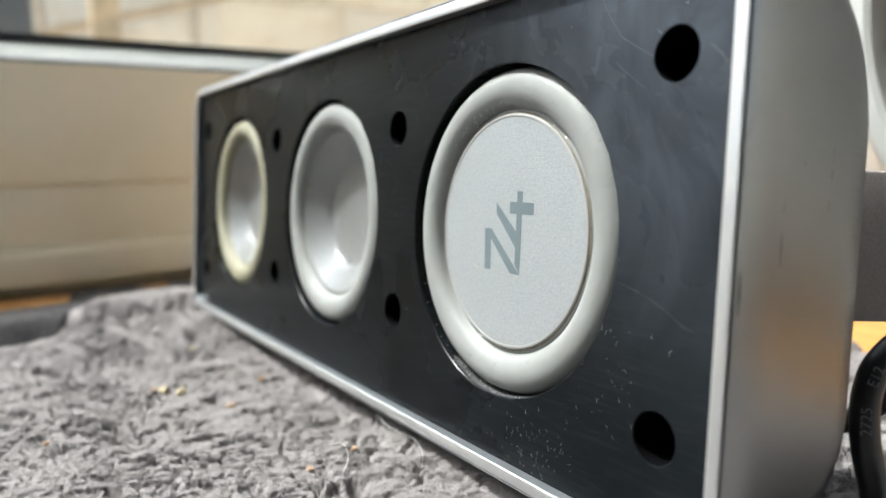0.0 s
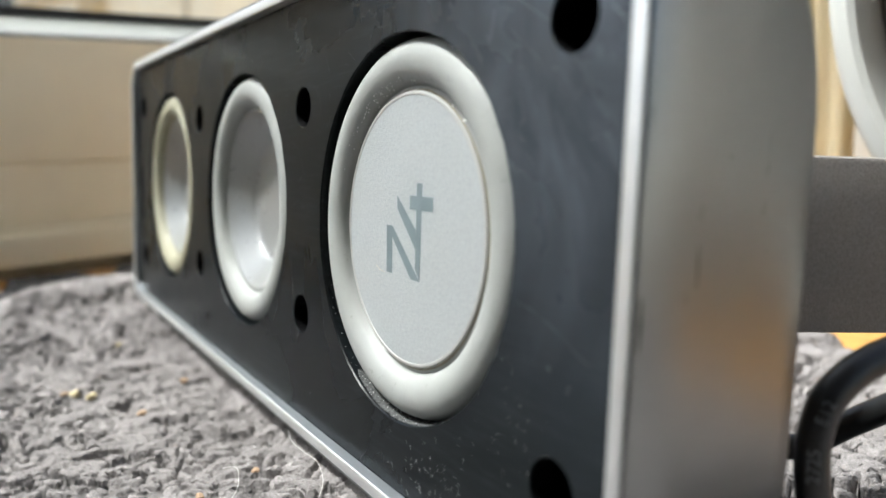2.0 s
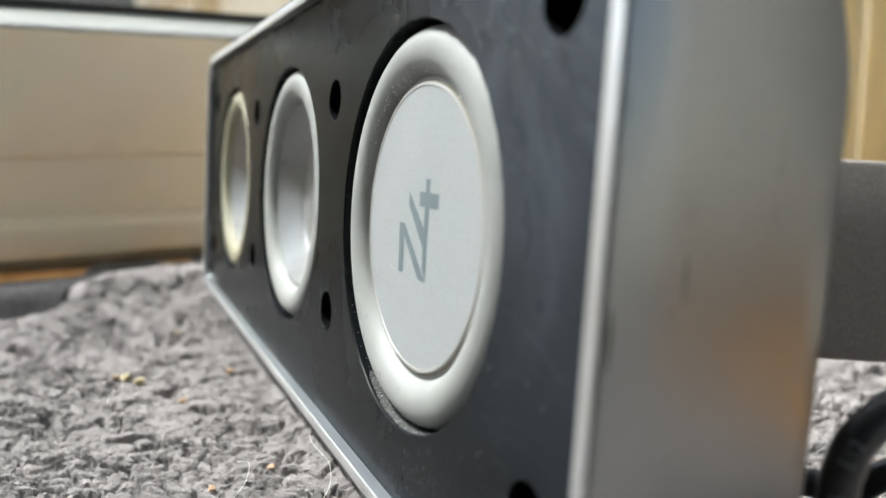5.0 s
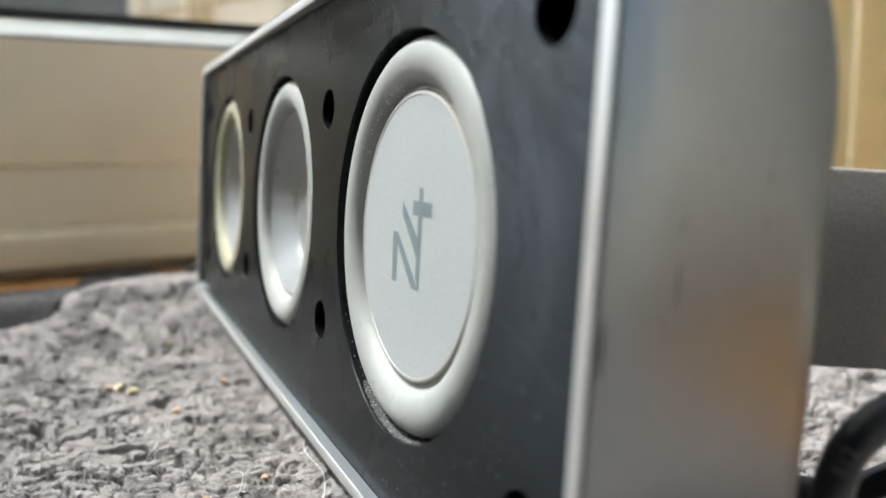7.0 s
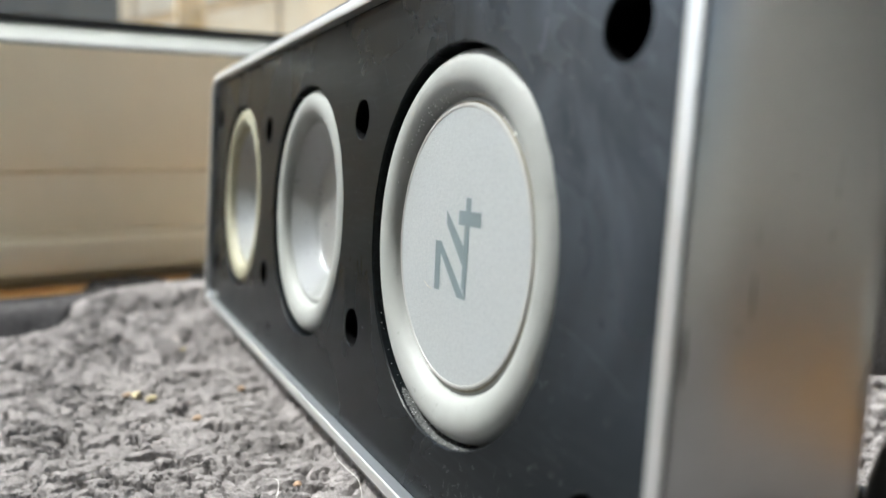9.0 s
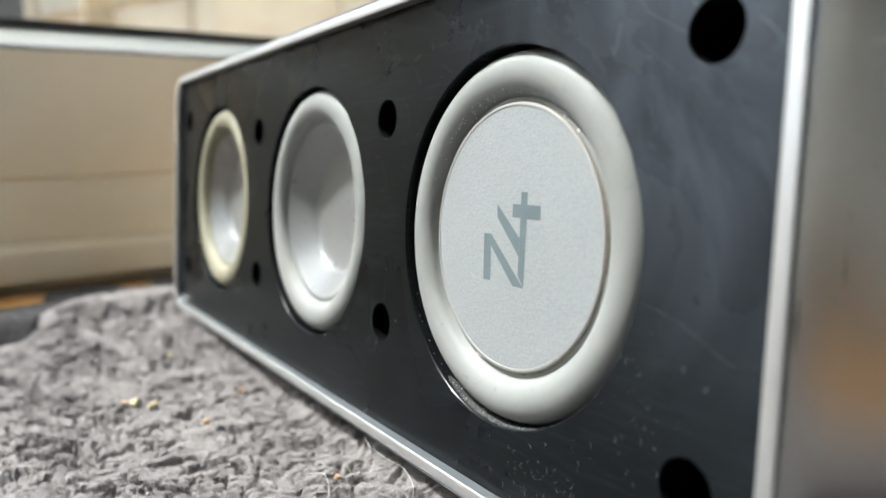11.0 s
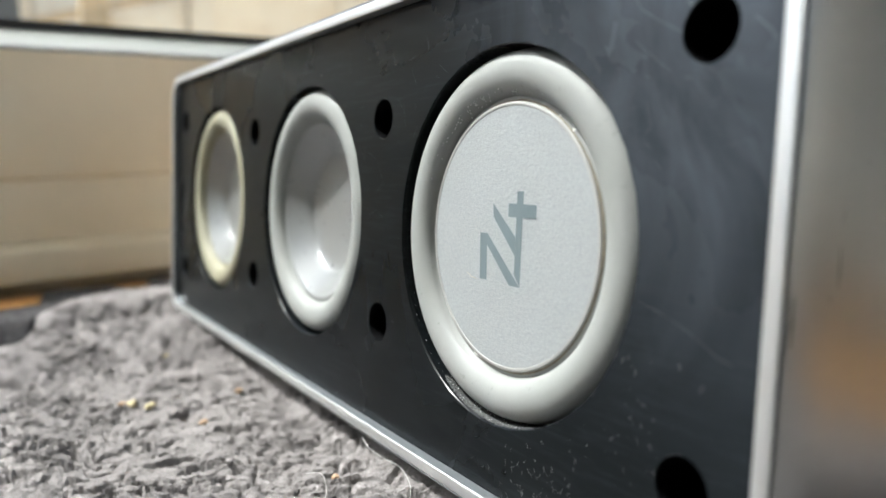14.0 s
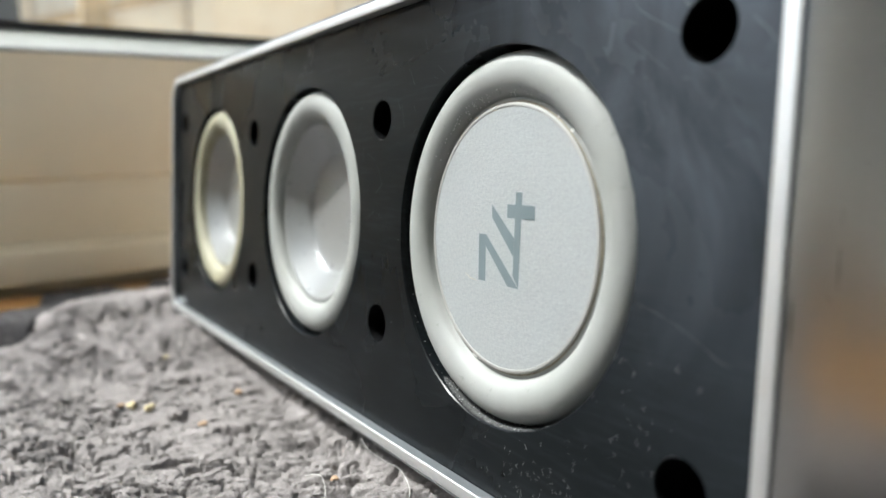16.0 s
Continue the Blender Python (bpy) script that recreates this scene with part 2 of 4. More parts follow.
def root(name, label, category, group="", kind="", m=None):
    ob = new(name)
    ob.empty_display_size = 0.02
    if m is not None:
        ob.matrix_basis = m
    return tagged(ob, label, category, group, kind)


def part(name, bm, material, parent, label="", smooth=True):
    ob = new(name, mesh_of(name, bm, material, smooth))
    ob.parent = parent
    return tagged(ob, label)


def box(bm, x0, y0, z0, x1, y1, z1, bevel=0.0, seg=2):
    b = bmesh.new()
    bmesh.ops.create_cube(b, size=1)
    bmesh.ops.scale(b, vec=(x1 - x0, y1 - y0, z1 - z0), verts=b.verts)
    bmesh.ops.translate(b, vec=((x0 + x1) / 2, (y0 + y1) / 2, (z0 + z1) / 2), verts=b.verts)
    if bevel:
        bmesh.ops.bevel(b, geom=b.edges[:], offset=bevel, segments=seg, affect="EDGES", profile=0.5)
    join(bm, b)
    return bm


def join(bm, other):
    me = bpy.data.meshes.new("tmp")
    other.to_mesh(me)
    other.free()
    bm.from_mesh(me)
    bpy.data.meshes.remove(me)


def loft(bm, loops, close_first=False, close_last=False, ring=True):
    rows = [[bm.verts.new(p) for p in lp] for lp in loops]
    n = len(rows[0])
    for a, b in zip(rows, rows[1:]):
        for i in range(n if ring else n - 1):
            j = (i + 1) % n
            bm.faces.new((a[i], a[j], b[j], b[i]))
    if close_first:
        bm.faces.new(rows[0])
    if close_last:
        bm.faces.new(rows[-1][::-1])
    return rows


def rounded(x0, x1, z0, z1, r, y, inset=0.0, n=8):
    """A rectangle in the xz plane at depth y, its corners rounded."""
    x0, x1, z0, z1 = x0 + inset, x1 - inset, z0 + inset, z1 - inset
    r = max(r - inset, 0.0004)
    out = []
    for cx, cz, a in ((x1 - r, z1 - r, 0), (x0 + r, z1 - r, 90), (x0 + r, z0 + r, 180), (x1 - r, z0 + r, 270)):
        for i in range(n + 1):
            q = radians(a + 90 * i / n)
            out.append((cx + r * math.cos(q), y, cz + r * math.sin(q)))
    return out


def circle(cx, cz, r, y, n):
    return [(cx + r * math.cos(2 * math.pi * i / n), y, cz + r * math.sin(2 * math.pi * i / n)) for i in range(n)]


def lathe(profile, cx, cz, n=96, cap_first=False, cap_last=False):
    bm = bmesh.new()
    loft(bm, [circle(cx, cz, r, y, n) for r, y in profile], cap_first, cap_last)
    return bm


def tube(points, r, n=14, samples=10):
    """A round cable along a smooth line through the points."""
    p = [Vector(q) for q in points]
    p = [p[0] * 2 - p[1]] + p + [p[-1] * 2 - p[-2]]
    line = []
    for i in range(1, len(p) - 2):
        for s in range(samples):
            u = s / samples
            a, b, c, d = p[i - 1:i + 3]
            line.append(0.5 * ((2 * b) + (c - a) * u + (2 * a - 5 * b + 4 * c - d) * u * u + (3 * b - a - 3 * c + d) * u ** 3))
    line.append(p[-2])
    bm = bmesh.new()
    side = None
    loops = []
    for i, q in enumerate(line):
        d = (line[min(i + 1, len(line) - 1)] - line[max(i - 1, 0)]).normalized()
        side = (side - d * side.dot(d)).normalized() if side else d.orthogonal().normalized()
        up = d.cross(side)
        loops.append([tuple(q + side * (r * math.cos(2 * math.pi * k / n)) + up * (r * math.sin(2 * math.pi * k / n))) for k in range(n)])
    loft(bm, loops, True, True)
    return bm, line


def extrude_profile(profile, x0, x1):
    """A bar along x with the (y, z) outline."""
    bm = bmesh.new()
    loft(bm, [[(x, y, z) for y, z in profile] for x in (x0, x1)], True, True)
    return bm


# ---- the window and the room ----
WIN = pose(-0.300, -0.0071, 0, 0, 0, 96.89)
XA, XB, TOP = -1.35, 0.50, 1.15

win = root("window_1", "cream plastic window with a white bead and one clear pane", "window", kind="structure", m=WIN)
part("outer_frame", extrude_profile([(-0.007, 0.0220), (-0.007, 0.0328), (-0.0055, 0.0348), (0.0016, 0.0374), (0.0014, 0.0588), (0.0020, 0.0606), (0.060, 0.0606), (0.060, 0.0220)], XA, XB), CREAM_UPVC, win, "cream plastic outer frame with a ledge")
part("sash", extrude_profile([(0.0022, 0.0607), (0.0010, 0.0613), (0.0002, 0.0624), (-0.0003, 0.0640), (-0.0004, 0.1085), (0.0004, 0.1105), (0.050, 0.1105), (0.050, 0.0607)], XA, XB), CREAM_UPVC, win, "cream plastic sash")
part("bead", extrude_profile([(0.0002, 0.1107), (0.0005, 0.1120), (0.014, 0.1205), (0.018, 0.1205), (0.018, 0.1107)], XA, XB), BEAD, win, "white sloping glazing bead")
part("gasket", extrude_profile([(0.0135, 0.1207), (0.0135, 0.1240), (0.0175, 0.1247), (0.0175, 0.1207)], XA, XB), GASKET, win, "black rubber gasket")
bm = box(bmesh.new(), XA, 0.018, 0.1208, XB, 0.022, TOP)
pane = part("pane", bm, GLASS, win, "clear glass pane", smooth=False)
pane.visible_shadow = False
for xa, xb in ((XA - 0.07, XA), (XB, XB + 0.07)):
    part("stile", box(bmesh.new(), xa, 0.0, 0.0205, xb, 0.060, TOP + 0.07, 0.003), UPVC, win, "white plastic upright")
part("head", box(bmesh.new(), XA, 0.0, TOP, XB, 0.060, TOP + 0.07, 0.003), UPVC, win, "white plastic head bar")

bm = bmesh.new()
box(bm, -2.2, 0.004, -0.75, 2.3, 0.10, 0.0160)
box(bm, -2.2, 0.004, TOP + 0.0705, 2.3, 0.10, 1.60)
box(bm, -2.2, 0.004, 0.0162, XA - 0.0705, 0.10, TOP + 0.07)
box(bm, XB + 0.0705, 0.004, 0.0162, 2.3, 0.10, TOP + 0.07)
wall = thing("wall_west", bm, PLASTER, "cream plaster wall round the window", "wall", kind="structure", m=WIN, smooth=False)

# unseen wall, its grey set by what the shell's end should reflect
thing("wall_north", box(bmesh.new(), -0.60, 2.00, -0.75, 2.6, 2.10, 1.60), GREY_WALL, "plain unseen wall, grey to dim the shell's reflection", "wall", kind="structure", smooth=False)
# unseen dark walls on this side hold back fill from the face
thing("wall_south", box(bmesh.new(), -0.02, -2.10, -0.75, 2.6, -2.00, 1.60), PANEL, "unseen dark brown wall added to cut fill light", "wall", kind="structure", smooth=False)
# unseen wall with an opening added to let fill light onto the window
bm = bmesh.new()
box(bm, 2.6, -2.10, 1.50, 2.7, 2.10, 1.60)
box(bm, 2.6, 1.80, -0.75, 2.7, 2.10, 1.4995)
thing("wall_east", bm, PLASTER, "unseen cream plaster wall round an opening added for fill light", "wall", kind="structure", smooth=False)
thing("wall_southeast", box(bmesh.new(), 2.6, -2.10, -0.75, 2.7, 0.12, 1.4995), PANEL, "unseen dark brown wall added to cut fill light", "wall", kind="structure", smooth=False)
# a glazed roof
roof = thing("skylight", box(bmesh.new(), -0.45, 0.1205, 1.62, 2.7, 2.10, 1.626), GLASS, "clear glazed roof on white bars", "ceiling", kind="structure", smooth=False)
roof.visible_shadow = False
# unseen dark ceiling, added to block sky fill over the face
thing("ceiling", box(bmesh.new(), -0.45, -2.10, 1.62, 2.7, 0.12, 1.70), PANEL, "unseen dark brown ceiling added to cut fill light", "ceiling", kind="structure", smooth=False)
for y in (0.45, 1.0, 1.55):
    thing("roof_bar", box(bmesh.new(), -0.45, y - 0.02, 1.55, 2.5995, y + 0.02, 1.6195, 0.003), UPVC, "white plastic roof glazing bar", "bar", "roof glazing bars", kind="structure")
# unseen floor, kept dark so the cones and face reflect less
thing("floor", box(bmesh.new(), -0.75, -2.3, -0.7995, 2.8, 2.3, -0.75), FLOORING, "unseen dark brown floor that dims the reflections", "floor", kind="structure", smooth=False)

# pine board under the window and the pine top that the towel lies on
thing("window_board", box(bmesh.new(), XA, -0.050, 0.0045, XB, 0.0035, 0.0165, 0.002), PINE, "varnished orange pine board under the window", "window board", kind="structure", m=WIN)
table = root("pine_table", "varnished orange pine table top under the towel", "table")
# front edge stops short, out of view, so reflections meet the dark floor
part("tabletop", box(bmesh.new(), -0.242, -0.105, -0.028, 0.42, 0.62, 0.0, 0.003), PINE, table)
for x in (-0.20, 0.37):
    for y in (-0.065, 0.57):
        part("leg", box(bmesh.new(), x - 0.025, y - 0.025, -0.75, x + 0.025, y + 0.025, -0.0285, 0.003), PINE, table)


# ---- outside the window ----
# unseen ground, kept pale to throw sunlight up on the garden wall
thing("ground", box(bmesh.new(), -60, -60, -0.90, 60, 60, -0.80), SOIL, "unseen pale ground outside that bounces sunlight", "ground", kind="structure", smooth=False)
gw = root("garden_wall", "pale sandstone garden wall of large blocks", "wall", kind="structure", m=pose(-1.95, -0.1, -0.80, 0, 0, 94))
part("core", box(bmesh.new(), -2.6, 0.012, 0, 2.6, 0.2, 1.525), MORTAR, gw, "sandy mortar", smooth=False)
rng = random.Random(4)
stones = []
for w in (0.26, 0.34, 0.42):
    b = box(bmesh.new(), -w / 2, 0, -0.085, w / 2, 0.05, 0.085, 0.010, 2)
    for v in b.verts:
        v.co += Vector((rng.uniform(-1, 1), rng.uniform(-1, 1), rng.uniform(-1, 1))) * 0.004
    stones.append((w, mesh_of("stone", b, STONE)))
for row in range(8):
    x = -2.6 + rng.uniform(0, 0.2)
    while x < 2.3:
        w, me = rng.choice(stones)
        s = new("stone", me)
        s.parent = gw
        s.location = (x + w / 2, 0, 0.095 + 0.188 * row)
        x += w + 0.014
bm, _ = tube([(-1.900, -0.6, 0.165), (-1.925, 0.174, 0.395), (-1.950, 0.509, 0.494), (-1.985, 1.2, 0.698)], 0.011, 10, 6)
thing("wall_rail", bm, BARK, "thin sloping brown wooden rail fixed along the garden wall", "rail", kind="structure")
thing("wooden_post", box(bmesh.new(), -1.53, 0.146, -0.7995, -1.48, 0.195, 0.9, 0.006), BARK, "weathered brown wooden post outside the window", "post")
butt = lathe([(0.15, 0.0), (0.18, 0.10), (0.195, 0.50), (0.19, 1.05), (0.205, 1.07), (0.205, 1.24), (0.19, 1.25), (0.02, 1.27)], 0, 0, 40, True, True)
thing("water_butt", butt, SLATE, "tall dark slate-grey water butt outside the window", "water butt", m=pose(-1.30, -0.170, -0.7995, 90, 0, 0))


# ---- the towel ----
def lattice(seed, nx, ny):
    return np.random.default_rng(seed).random((nx, ny))


def value_noise(u, v, seed):
    """Smooth noise in 0..1 over arrays, one cell a unit."""
    g = lattice(seed, 97, 97)
    i, j = np.floor(u).astype(int), np.floor(v).astype(int)
    fu, fv = u - i, v - j
    fu, fv = fu * fu * fu * (fu * (fu * 6 - 15) + 10), fv * fv * fv * (fv * (fv * 6 - 15) + 10)
    a, b = g[i % 97, j % 97], g[(i + 1) % 97, j % 97]
    c, e = g[i % 97, (j + 1) % 97], g[(i + 1) % 97, (j + 1) % 97]
    return (a * (1 - fu) + b * fu) * (1 - fv) + (c * (1 - fu) + e * fu) * fv


def clumps(u, v, seed):
    """Cells of uneven size over arrays: the distance to the nearest border, and a random value for each cell."""
    jx, jy, tone = lattice(seed, 97, 97), lattice(seed + 100, 97, 97), lattice(seed + 200, 97, 97)
    i, j = np.floor(u).astype(int), np.floor(v).astype(int)
    first, second, value = np.full(u.shape, 9.0), np.full(u.shape, 9.0), np.zeros(u.shape)
    for a in (-1, 0, 1):
        for b in (-1, 0, 1):
            ci, cj = (i + a) % 97, (j + b) % 97
            d = np.hypot(i + a + 0.08 + 0.84 * jx[ci, cj] - u, j + b + 0.08 + 0.84 * jy[ci, cj] - v)
            near = d < first
            second = np.where(near, first, np.minimum(second, d))
            value = np.where(near, tone[ci, cj], value)
            first = np.where(near, d, first)
    return second - first, value


def towel_height(x, y):
    x, y = np.asarray(x, float), np.asarray(y, float)
    wx = x + 0.006 * (value_noise(x * 150 + 9, y * 150 + 9, 11) - 0.5) + 0.0013 * (value_noise(x * 420 + 9, y * 420 + 9, 13) - 0.5) + 0.0007 * (value_noise(x * 1100 + 9, y * 1100 + 9, 15) - 0.5)
    wy = y + 0.006 * (value_noise(x * 150 + 9, y * 150 + 9, 12) - 0.5) + 0.0013 * (value_noise(x * 420 + 9, y * 420 + 9, 14) - 0.5) + 0.0007 * (value_noise(x * 1100 + 9, y * 1100 + 9, 16) - 0.5)
    along, across = 0.5 * wx + 0.866 * wy, 0.866 * wx - 0.5 * wy
    broad = (value_noise(x * 28 + 40, y * 28 + 40, 1) - 0.5) * 0.0040 + (value_noise(along * 80 + 40, across * 180 + 40, 6) - 0.5) * 0.0018
    # matted clumps with cracks between some of them, and smaller curls on their backs
    gap, tone = clumps(along * 205 + 60, across * 430 + 60, 2)
    fine, small = clumps(along * 480 + 130, across * 950 + 130, 3)
    weight = np.clip((value_noise(along * 130 + 31, across * 220 + 31, 5) - 0.38) / 0.25, 0, 1)
    crack = np.exp(-(gap / 0.10) ** 2) * weight
    split = np.abs(2 * value_noise(along * 95 + 60, across * 250 + 60, 8) - 1)
    tear = np.exp(-(split / 0.06) ** 2) * np.clip((value_noise(along * 120 + 11, across * 170 + 11, 9) - 0.50) / 0.15, 0, 1)
    pit = np.clip((value_noise(along * 260 + 31, across * 560 + 31, 7) - 0.74) / 0.12, 0, 1)
    h = 0.0078 + broad + 0.0007 * np.clip(gap / 0.50, 0, 1) ** 0.8 + 0.00035 * tone * np.clip(gap / 0.30, 0, 1)
    h = h + 0.00020 * np.clip(fine / 0.5, 0, 1) ** 0.8 + 0.00010 * small * np.clip(fine / 0.3, 0, 1) - 0.0040 * crack - 0.0045 * tear - 0.0030 * pit * pit * (3 - 2 * pit)
    rise = np.clip((-0.175 - x) / 0.045, 0, 1)
    h = h + 0.0065 * rise * rise * (3 - 2 * rise)
    under = np.clip(1 - np.maximum(np.maximum(x - 0.002, -0.246 - x), np.maximum(-0.001 - y, y - 0.024)) / 0.004, 0, 1)
    under = under * under * (3 - 2 * under)
    h = h * (1 - under) + under * (0.0108 + 0.4 * (h - 0.0086))
    # up onto the board under the window, past a crease
    h = h - 0.0035 * np.exp(-((x + 0.12 * y + 0.230) / 0.006) ** 2)
    over = np.clip((-0.236 - 0.12 * y - x) / 0.010, 0, 1)
    return h + over * np.maximum(0.0174 + 0.6 * (h - 0.012) - h, 0)


def towel_edge(y):
    """The pile's uneven edge, where the dark strip of shade begins."""
    step = np.clip((y + 0.054) / 0.008, 0, 1)
    return -0.2245 - 0.012 * step * step * (3 - 2 * step) - 0.031 * np.clip((y + 0.045) / 0.033, 0, 1) + 0.0012 * np.sin(y * 340)


def make_towel_mesh():
    # fine where the lens passes, coarse behind the speaker
    xs = np.concatenate([np.arange(-0.30, 0.012, 0.00037), np.arange(0.012, 0.30, 0.003)])
    ys = np.concatenate([np.arange(-0.095, 0.0, 0.00034), np.arange(0.0, 0.240, 0.0009)])
    gx, gy = np.meshgrid(xs, ys, indexing="ij")
    left = towel_edge(gy)
    gx = left + (gx - xs[0]) * (0.30 - left) / (0.30 - xs[0])
    # beyond x 0.15 an unseen flap is added for the shell's reflection
    back = np.clip(0.150 - 0.6 * (gx + 0.065), 0.092, 0.19) + 0.24 * np.clip((gx - 0.15) / 0.05, 0, 1) + 0.003 * np.sin(gx * 140)
    gy = gy[0, 0] + (gy - ys[0]) * (back - ys[0]) / (ys[-1] - ys[0])
    gz = towel_height(gx, gy)
    edge = np.minimum(np.minimum(gx - left, 0.30 - gx), np.minimum(gy - ys[0], back - gy))
    low = np.where(gx < -0.246 - 0.12 * gy, 0.0150, 0.0005)
    gz = low + (gz - low) * np.sqrt(np.clip(edge / 0.005, 0, 1))
    n, m = gx.shape
    idx = np.arange(n * m).reshape(n, m)
    quads = np.stack([idx[:-1, :-1], idx[1:, :-1], idx[1:, 1:], idx[:-1, 1:]], -1).reshape(-1, 4)
    me = bpy.data.meshes.new("towel")
    me.vertices.add(n * m)
    me.vertices.foreach_set("co", np.stack([gx, gy, gz], -1).astype(np.float32).ravel())
    me.loops.add(quads.size)
    me.loops.foreach_set("vertex_index", quads.astype(np.int32).ravel())
    me.polygons.add(len(quads))
    me.polygons.foreach_set("loop_start", np.arange(0, quads.size, 4, dtype=np.int32))
    me.update(calc_edges=True)
    me.materials.append(TOWEL)
    me.shade_smooth()
    return me


towel = tagged(new("towel", make_towel_mesh()), "fluffy grey fleece towel spread on the pine table", "towel")


def fast_mesh(name, co, quads, smooth):
    me = bpy.data.meshes.new(name)
    me.vertices.add(len(co))
    me.vertices.foreach_set("co", co.astype(np.float32).ravel())
    me.loops.add(quads.size)
    me.loops.foreach_set("vertex_index", quads.astype(np.int32).ravel())
    me.polygons.add(len(quads))
    me.polygons.foreach_set("loop_start", np.arange(0, quads.size, 4, dtype=np.int32))
    me.update(calc_edges=True)
    me.materials.append(TOWEL)
    if smooth:
        me.shade_smooth()
    return me


def shade_strip_mesh():
    """A flat dark strip for the shade that runs on over the window board, with two gaps at its far edge."""
    n, m = 40, 420
    v, y = np.meshgrid(np.linspace(0, 1, n), np.linspace(-0.093, 0.034, m), indexing="ij")
    gap = np.clip((-0.0425 - y) / 0.004, 0, 1) + np.clip(1.6 - np.abs(y + 0.0105) / 0.0050, 0, 1)
    far = np.minimum(-0.2945 - 0.10 * y + 0.026 * np.clip(gap, 0, 1) + 0.0012 * np.sin(y * 210), towel_edge(y) - 0.006)
    x = towel_edge(y) + 0.004 + (far - towel_edge(y) - 0.004) * v
    side = np.sqrt(np.clip((1 - v) / 0.12, 0, 1)) * np.sqrt(np.clip((0.034 - np.abs(y + 0.0295) + 0.0295) / 0.004, 0, 1))
    up = np.clip(v / 0.30, 0, 1)
    z = 0.0060 + 0.0107 * up * up * (3 - 2 * up) + side * (0.0005 + 0.0011 * value_noise(x * 260 + 20, y * 260 + 20, 41) + 0.0005 * value_noise(x * 800 + 20, y * 800 + 20, 42))
    idx = np.arange(n * m).reshape(n, m)
    quads = np.stack([idx[:-1, :-1], idx[:-1, 1:], idx[1:, 1:], idx[1:, :-1]], -1).reshape(-1, 4)
    me = fast_mesh("shade_strip", np.stack([x, y, z], -1).reshape(-1, 3), quads, True)
    me.materials[0] = SHADE_STRIP
    return me


# dark sheet laid where the window sash shades the towel
shade_strip = new("shade_strip", shade_strip_mesh())
shade_strip.parent = towel
tagged(shade_strip, "dark charcoal strip of shade along the towel's edge")


class Locks:
    """Short curled locks of fleece that lie over one another along a wandering flow."""

    def __init__(self, count, x0, x1, y0, y1, seed):
        g = self.g = np.random.default_rng(seed)
        self.x, self.y = x0 + (x1 - x0) * g.random(count), y0 + (y1 - y0) * g.random(count)
        keep = self.x > towel_edge(self.y) + 0.003
        self.x, self.y = self.x[keep], self.y[keep]
        count = len(self.x)
        turn = 1.08 + 1.0 * (value_noise(self.x * 60 + 7, self.y * 60 + 7, 31) - 0.5) + 0.9 * (value_noise(self.x * 190 + 7, self.y * 190 + 7, 32) - 0.5)
        self.a = turn + g.normal(0, 0.13, count)
        self.long = 0.0014 + 0.0026 * g.random(count) ** 1.4
        self.r = 0.00010 + 0.00020 * g.random(count) ** 1.6
        self.bend = g.normal(0, 0.35, count) * self.long
        self.lift = -0.00012 + 0.00018 * g.random(count) ** 2
        self.count = count

    def spine(self, u, pick=slice(None)):
        x, y, a, ln, b = self.x[pick], self.y[pick], self.a[pick], self.long[pick], self.bend[pick]
        off = b * (u * u - 0.33)
        px = x + np.cos(a) * ln * 0.5 * u - np.sin(a) * off
        py = y + np.sin(a) * ln * 0.5 * u + np.cos(a) * off
        pz = 0.25 * towel_height(x, y) + 0.75 * towel_height(px, py) + self.lift[pick] - 0.0003 * u ** 4
        return px, py, pz

    def mesh(self, rings=6, sides=4):
        rows = []
        for i in range(rings):
            u = -1 + 2 * i / (rings - 1)
            px, py, pz = self.spine(u)
            r = self.r * math.sqrt(max(1 - 0.93 * u ** 4, 0.05)) * (1 + 0.18 * self.g.normal(0, 1, self.count))
            for k in range(sides):
                q = 2 * math.pi * k / sides + 0.5 * u
                rows.append(np.stack([px - np.sin(self.a) * r * math.cos(q), py + np.cos(self.a) * r * math.cos(q), pz + r * math.sin(q)], -1))
        co = np.stack(rows, 1).reshape(-1, 3)
        one = np.array([[i * sides + k, i * sides + (k + 1) % sides, (i + 1) * sides + (k + 1) % sides, (i + 1) * sides + k] for i in range(rings - 1) for k in range(sides)])
        quads = (np.arange(self.count)[:, None, None] * rings * sides + one[None]).reshape(-1, 4)
        return fast_mesh("tuft", co, quads, True)

    def fibres(self, count):
        g = self.g
        pick = g.integers(0, self.count, count)
        u = g.uniform(-0.9, 0.9, count)
        px, py, pz = self.spine(u, pick)
        q = g.uniform(0.2, math.pi - 0.2, count)
        a, r = self.a[pick], self.r[pick]
        x, y, z = px - np.sin(a) * r * np.cos(q), py + np.cos(a) * r * np.cos(q), pz + r * np.sin(q) * 0.8
        lean = a + g.normal(0, 0.35, count) + np.where(g.random(count) < 0.5, math.pi, 0)
        length = 0.0003 + 0.0009 * g.random(count) ** 2
        rise = 0.05 + 0.40 * g.random(count) ** 2
        dx, dy = np.cos(lean), np.sin(lean)
        wide = 0.000012 + 0.000018 * g.random(count)
        rows = []
        for t, w in ((0, 1.0), (0.4, 0.9), (0.75, 0.7), (1.0, 0.25)):
            cx, cy = x + dx * length * t + g.normal(0, 0.00004, count), y + dy * length * t + g.normal(0, 0.00004, count)
            cz = z + length * rise * (t - 0.55 * t * t) + 0.00002
